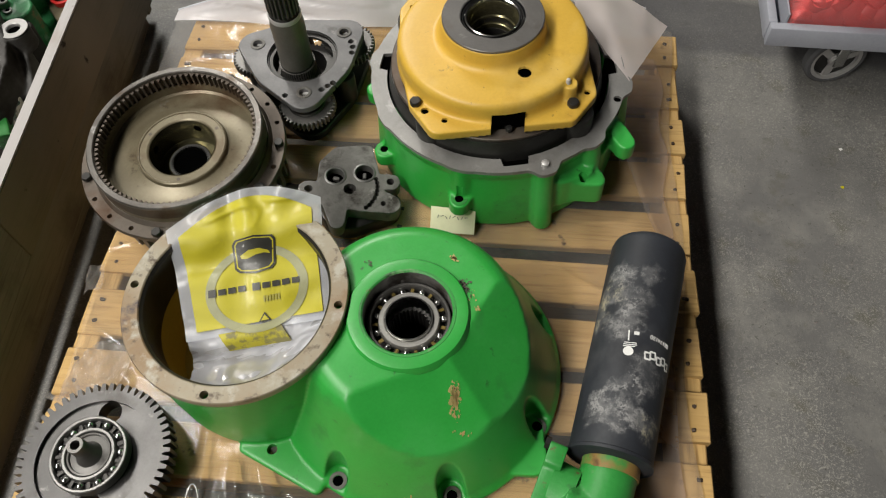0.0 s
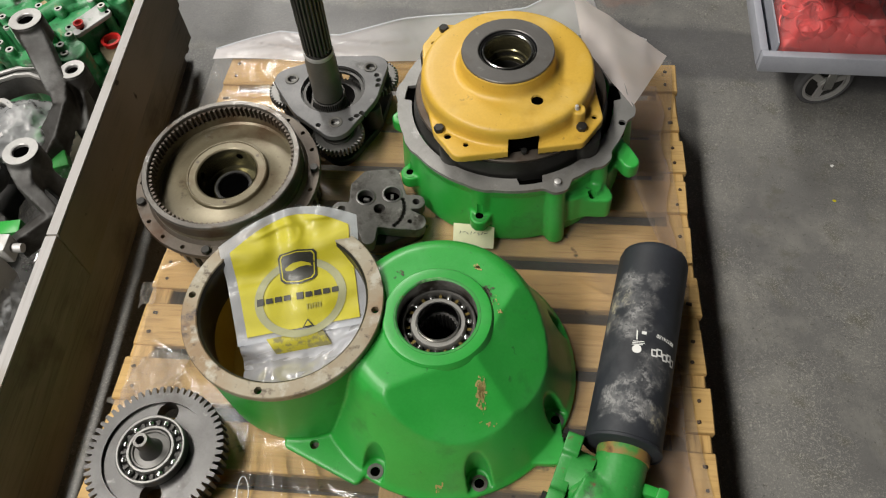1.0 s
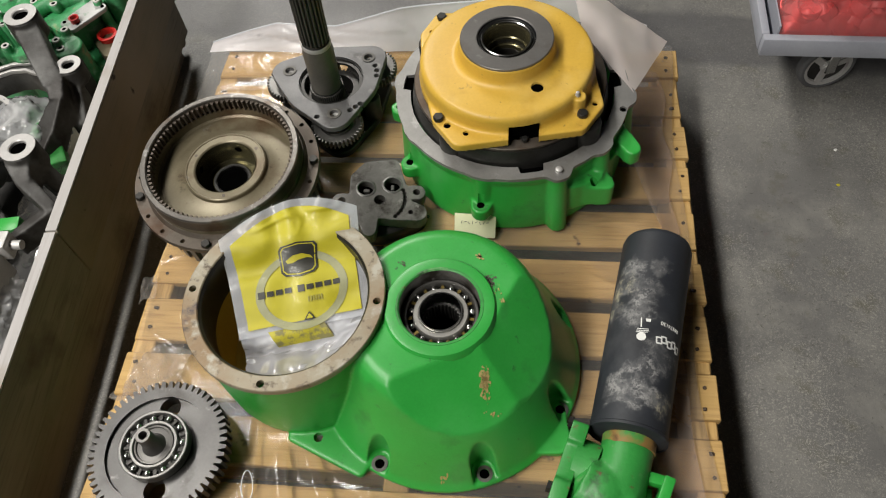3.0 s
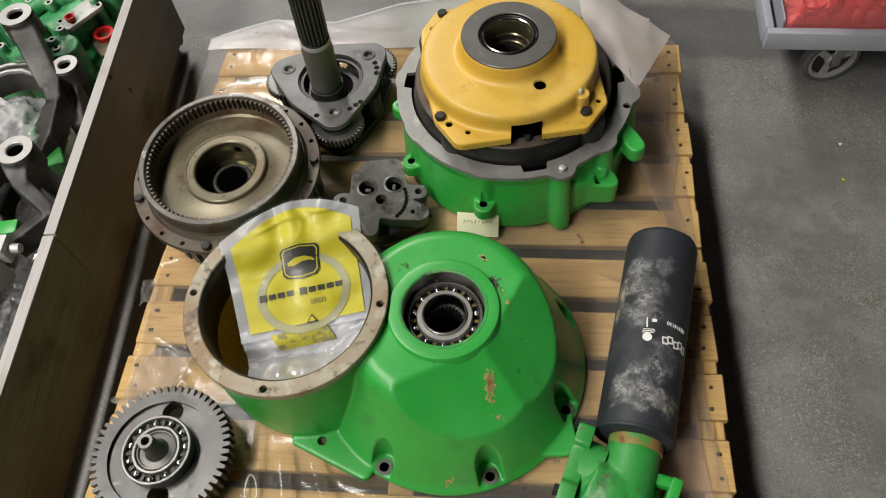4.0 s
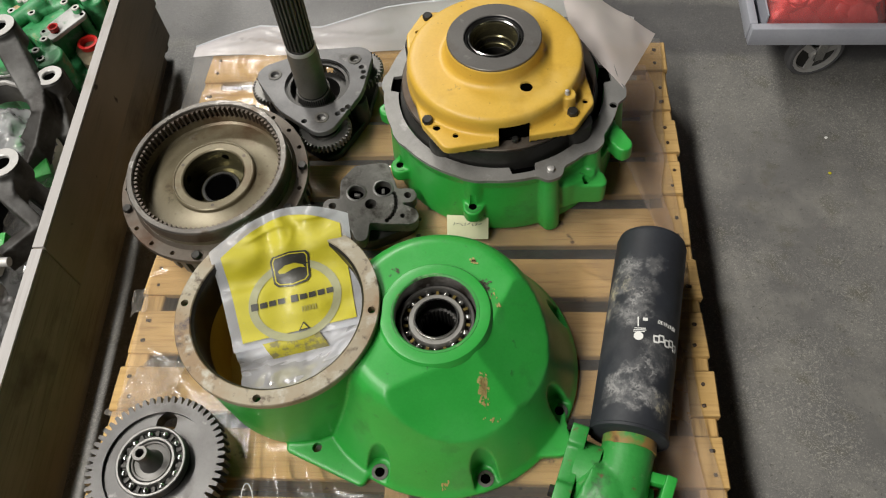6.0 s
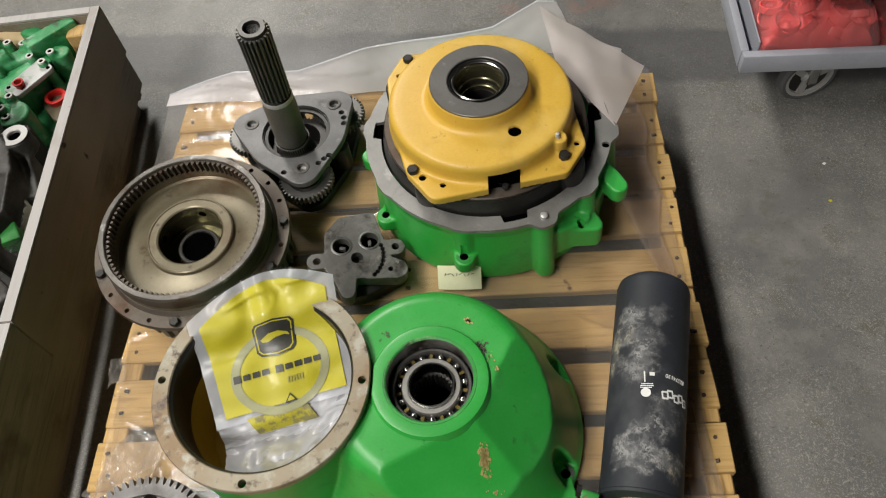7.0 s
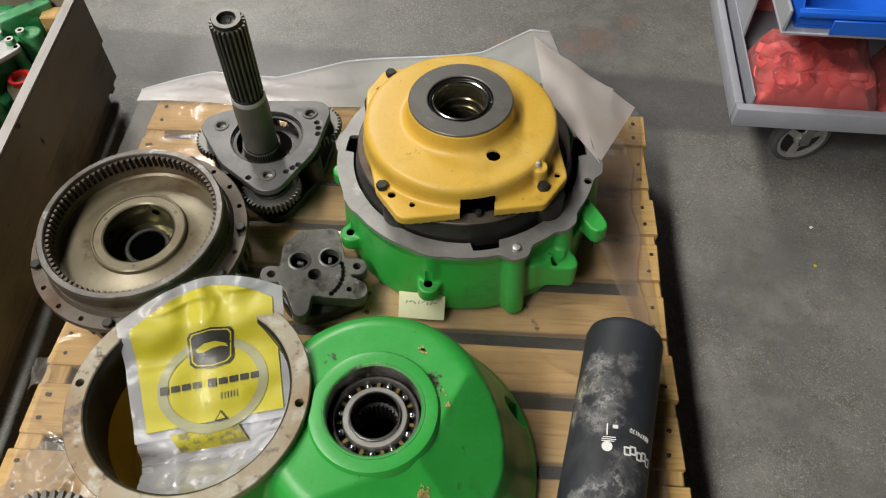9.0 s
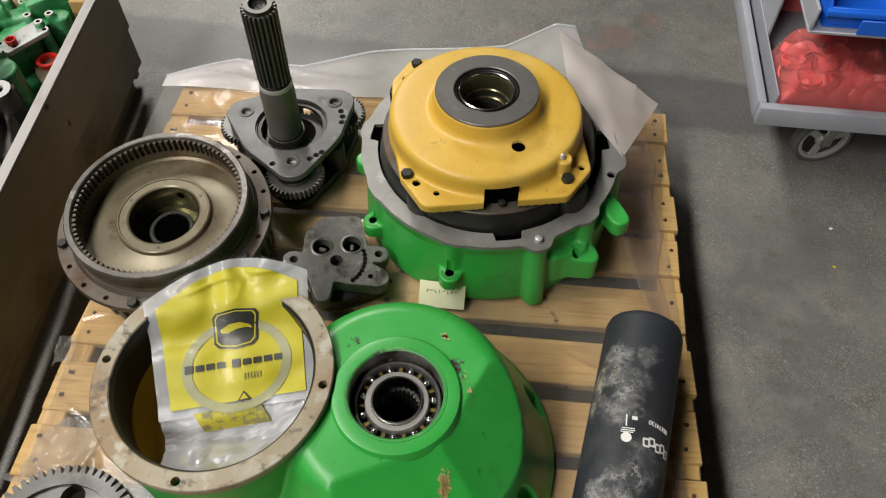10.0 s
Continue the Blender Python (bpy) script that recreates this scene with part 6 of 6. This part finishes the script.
# ---- steel cart ----
def build_cart():
    c = thing("parts_cart", pose(0.512, 1.078, 0, 0, 0, -2.0), "grey enamelled steel parts cart on castors", "cart")
    z0, z1, W, D = 0.168, 0.21, 0.75, 0.55
    part("tray", box(0.002, W, 0.002, D, z0, z0 + 0.004), GREY_PAINT, c)
    part("front_lip", chamfer(box(0, W, -0.002, 0.016, z0, z1), 0.0025), GREY_PAINT, c)
    part("side_lip", chamfer(box(-0.002, 0.014, 0.0165, D, z0 + 0.0005, z1 - 0.0005), 0.0025), GREY_PAINT, c)
    part("side_panel", prism([(0.028, 0.02), (0.031, 0.02), (0.031, D), (0.028, D)], z0 + 0.004, 0.225), GREY_PAINT, c)
    part("end_panel", box(0.032, 0.036, 0.2, D, z0 + 0.004, 0.405), GREY_PAINT, c)
    part("far_end_panel", box(W - 0.036, W - 0.032, 0.2, D, z0 + 0.004, 0.405), GREY_PAINT, c)
    part("upper_tray", chamfer(box(0.004, W - 0.005, -0.04, D, 0.4055, 0.4115), 0.0015, 1), GREY_PAINT, c)
    part("upper_lip", chamfer(box(0.004, 0.0095, -0.04, D, 0.412, 0.452), 0.0015, 1), GREY_PAINT, c)
    for x, y in ((0.192, 0.094), (0.192, 0.48), (0.68, 0.09), (0.68, 0.48)):
        k = new("castor")
        k.parent, k.matrix_basis = c, pose(x - 0.012, y, 0, 0, 0, 12 if x < 0.4 else -30)
        part("tyre", moved(lathe([(0.05, -0.013), (0.056, -0.013), (0.0605, -0.008), (0.0605, 0.008), (0.056, 0.013), (0.05, 0.013)], 56, True), pose(0, 0, 0.061, 90, 0, 0)), RUBBER, k)
        rim = lathe([(0.043, -0.011), (0.0505, -0.012), (0.0505, 0.012), (0.043, 0.011)], 48, True)
        lathe([(0, -0.017), (0.013, -0.017), (0.015, -0.013), (0.015, 0.013), (0.013, 0.017), (0, 0.017)], 32, bm=rim)
        for q in range(3):
            rim = joined(rim, moved(box(0.012, 0.0445, -0.0075, 0.0075, -0.009, 0.009), Matrix.Rotation(radians(20 + 120 * q), 4, "Z")))
        part("rim", moved(rim, pose(0, 0, 0.061, 90, 0, 0)), ALLOY, k, "bright three-spoked castor rim")
        part("hub_disc", moved(lathe([(0.0, -0.004), (0.0425, -0.004), (0.0425, 0.004), (0, 0.004)], 48), pose(0, 0, 0.061, 90, 0, 0)), STEEL_DARK, k)
        part("fork", chamfer(box(-0.011, 0.011, -0.024, -0.0195, 0.055, 0.15), 0.002, 1), CHROME, k)
        part("fork", chamfer(box(-0.011, 0.011, 0.0195, 0.024, 0.055, 0.15), 0.002, 1), CHROME, k)
        part("top_plate", box(-0.035, 0.035, -0.035, 0.035, 0.15, 0.1675), STEEL, k)
    return c


build_cart()


def red_bag(m, w, d, seed, label):
    b = thing("bag_of_red_caps", m, label, "bag of caps", "bags of red caps")
    rng = random.Random(seed)
    for i in range(80):
        r, h = rng.uniform(0.017, 0.026), rng.uniform(0.012, 0.02)
        bm = lathe([(0, 0), (r * 0.93, 0), (r, 0.002), (r, h), (r * 0.9, h), (r * 0.88, 0.003), (0, 0.003)], 26)
        x, y = rng.uniform(r, w - r), rng.uniform(r, d - r)
        part("red_cap", bm, RED, b, m=pose(x, y, 0.022 + 0.034 * rng.random() + 0.02 * y / d, rng.uniform(-50, 50) + 180 * (i % 2), rng.uniform(-40, 40), rng.uniform(0, 90)))

    def f(s, t):
        x, y = -0.006 + (w + 0.012) * s, -0.006 + (d + 0.012) * t
        e = min(1, 8 * min(s, 1 - s, t, 1 - t))
        return (x, y, 0.012 + 0.075 * e ** 0.5 + 0.03 * t * e + 0.012 * noise.noise(Vector((x * 22 + seed, y * 22, 0))) * e)
    def heap(s, t):
        x, y = 0.004 + (w - 0.008) * s, 0.002 + (d - 0.004) * t
        e = min(1, 9 * min(s, 1 - s, t, 1 - t))
        lump = abs(noise.noise(Vector((x * 34 + seed, y * 34, 4.0)))) * 0.03
        return (x, y, 0.004 + (0.05 + 0.02 * t + lump) * e ** 0.4)
    part("cap_heap", wavy(48, 40, heap), RED, b, "packed red plastic caps")
    part("film", wavy(44, 36, f), CAP_BAG, b, "glossy plastic film tinted with the caps' reflected red", angle=180)
    return b


red_bag(pose(0.5475, 1.1, 0.173, 0, 0, -2), 0.214, 0.128, 2, "clear bag of red plastic caps in the cart tray")
red_bag(pose(0.778, 1.096, 0.173, 0, 0, -4), 0.22, 0.128, 7, "clear bag of red plastic caps in the cart tray")
red_bag(pose(0.57, 1.42, 0.173, 0, 0, -2), 0.25, 0.14, 9, "clear bag of red plastic caps at the tray back")


def build_bin():
    b = thing("blue_bin", pose(0.536, 1.05, 0.4125, 0, 0, -2), "bright blue open-fronted plastic stacking bin on the cart", "bin")
    w, d, h, t = 0.24, 0.32, 0.14, 0.004
    part("base", box(0, w, 0, d, 0, t), BLUE, b)
    part("front_lip", chamfer(prism([(0, 0.0), (w, 0.0), (w, 0.006), (0, 0.006)], t, 0.035), 0.0015, 1), BLUE, b)
    part("lip_edge", chamfer(box(-0.004, w + 0.004, -0.012, 0.0, 0.026, 0.036), 0.002), BLUE, b)
    for x in (0, w - t):
        side = moved(prism([(0, t), (d, t), (d, h), (0.1, h), (0.0, 0.035)], 0, t), Matrix(((0, 0, 1, x), (1, 0, 0, 0), (0, 1, 0, 0), (0, 0, 0, 1))))
        part("side", side, BLUE, b)
    part("back", box(0, w, d - t, d, t, h), BLUE, b)
    part("label_grip", chamfer(box(0.05, 0.16, -0.016, -0.012, 0.0, 0.026), 0.001, 1), BLUE, b)
    return b


build_bin()


# ---- marks and litter on the floor ----
def chip(name, x, y, r, material, label, seed, flat=0.0015):
    rng = random.Random(seed)
    pts = [(r * rng.uniform(0.6, 1.2) * math.cos(6.283 * i / 7), r * rng.uniform(0.5, 1.1) * math.sin(6.283 * i / 7)) for i in range(7)]
    ob = part(name, prism(pts, 0, flat), material)
    ob.matrix_basis = pose(x, y, 0.0003)
    return tagged(ob, label, "litter", "litter on the floor")


chip("paint_flake", 0.687, 0.882, 0.0042, PRINT_YELLOW, "tiny yellow paint flake on the concrete floor", 1)
for k, (x, y) in enumerate(((0.699, 0.975),)):
    chip("paint_flake", x, y, 0.0032, WHITE_PRINT, "tiny pale paint flake on the concrete floor", 20 + k)


# ---- scraps round the edges of the sheet ----
def scrap(cx, cy, cz, w, d, turn, seed, drop):
    def f(u, v):
        x, y = (u - 0.5) * w, (v - 0.5) * d
        z = 0.01 + 0.012 * noise.noise(Vector((x * 40 + seed, y * 40, 0))) + 0.008 * abs(noise.noise(Vector((x * 90, y * 90, seed)))) - drop * max(0.0, 0.4 - u) ** 1.3
        c, s_ = math.cos(turn), math.sin(turn)
        k = 1 - 0.35 * v * (1 - u)
        return (cx + (x * c - y * s_) * k, cy + (x * s_ + y * c) * k, cz + z)
    part("torn_flap", wavy(26, 26, f), SCRAP, sheet, "crumpled torn polythene flap", angle=180)


SCRAP = film("wrinkled_scrap_film", (0.95, 0.93, 0.9), (0.08, 0.3), 0.5, 0.16)
scrap(-0.618, 0.512, DECK_Z, 0.035, 0.05, 0.2, 1.0, 0.05)
scrap(-0.562, 0.35, DECK_Z, 0.1, 0.12, -0.3, 2.0, 0.05)


def side_haze(u, v):
    x = 0.24 + 0.07 * u + 0.018 * (1 - v) + 0.003 * math.sin(9 * v)
    return (x, 0.1 + 0.36 * v, DECK_Z + 0.009 + 0.02 * (1 - u) ** 2 * math.sin(math.pi * min(1.0, v + 0.2)))


part("side_flap", wavy(24, 60, side_haze), SHEET_HAZE, sheet, "hazy smooth polythene flap beside the filter", angle=180)
loop = thing("wire_loop", pose(-0.355, 0.175, DECK_Z + 0.012, 20, 0, 5), "thin pale loop of wire on the sheet", "wire")
bm = bmesh.new()
ring_pts = [Vector((0.009 * math.cos(a), 0.022 * math.sin(a), 0.002 * math.sin(2 * a))) for a in [2 * math.pi * i / 28 for i in range(29)]]
for p, q in zip(ring_pts, ring_pts[1:]):
    rod(p, q, 0.0009, n=6, bm=bm)
part("wire", bm, ALLOY, loop)
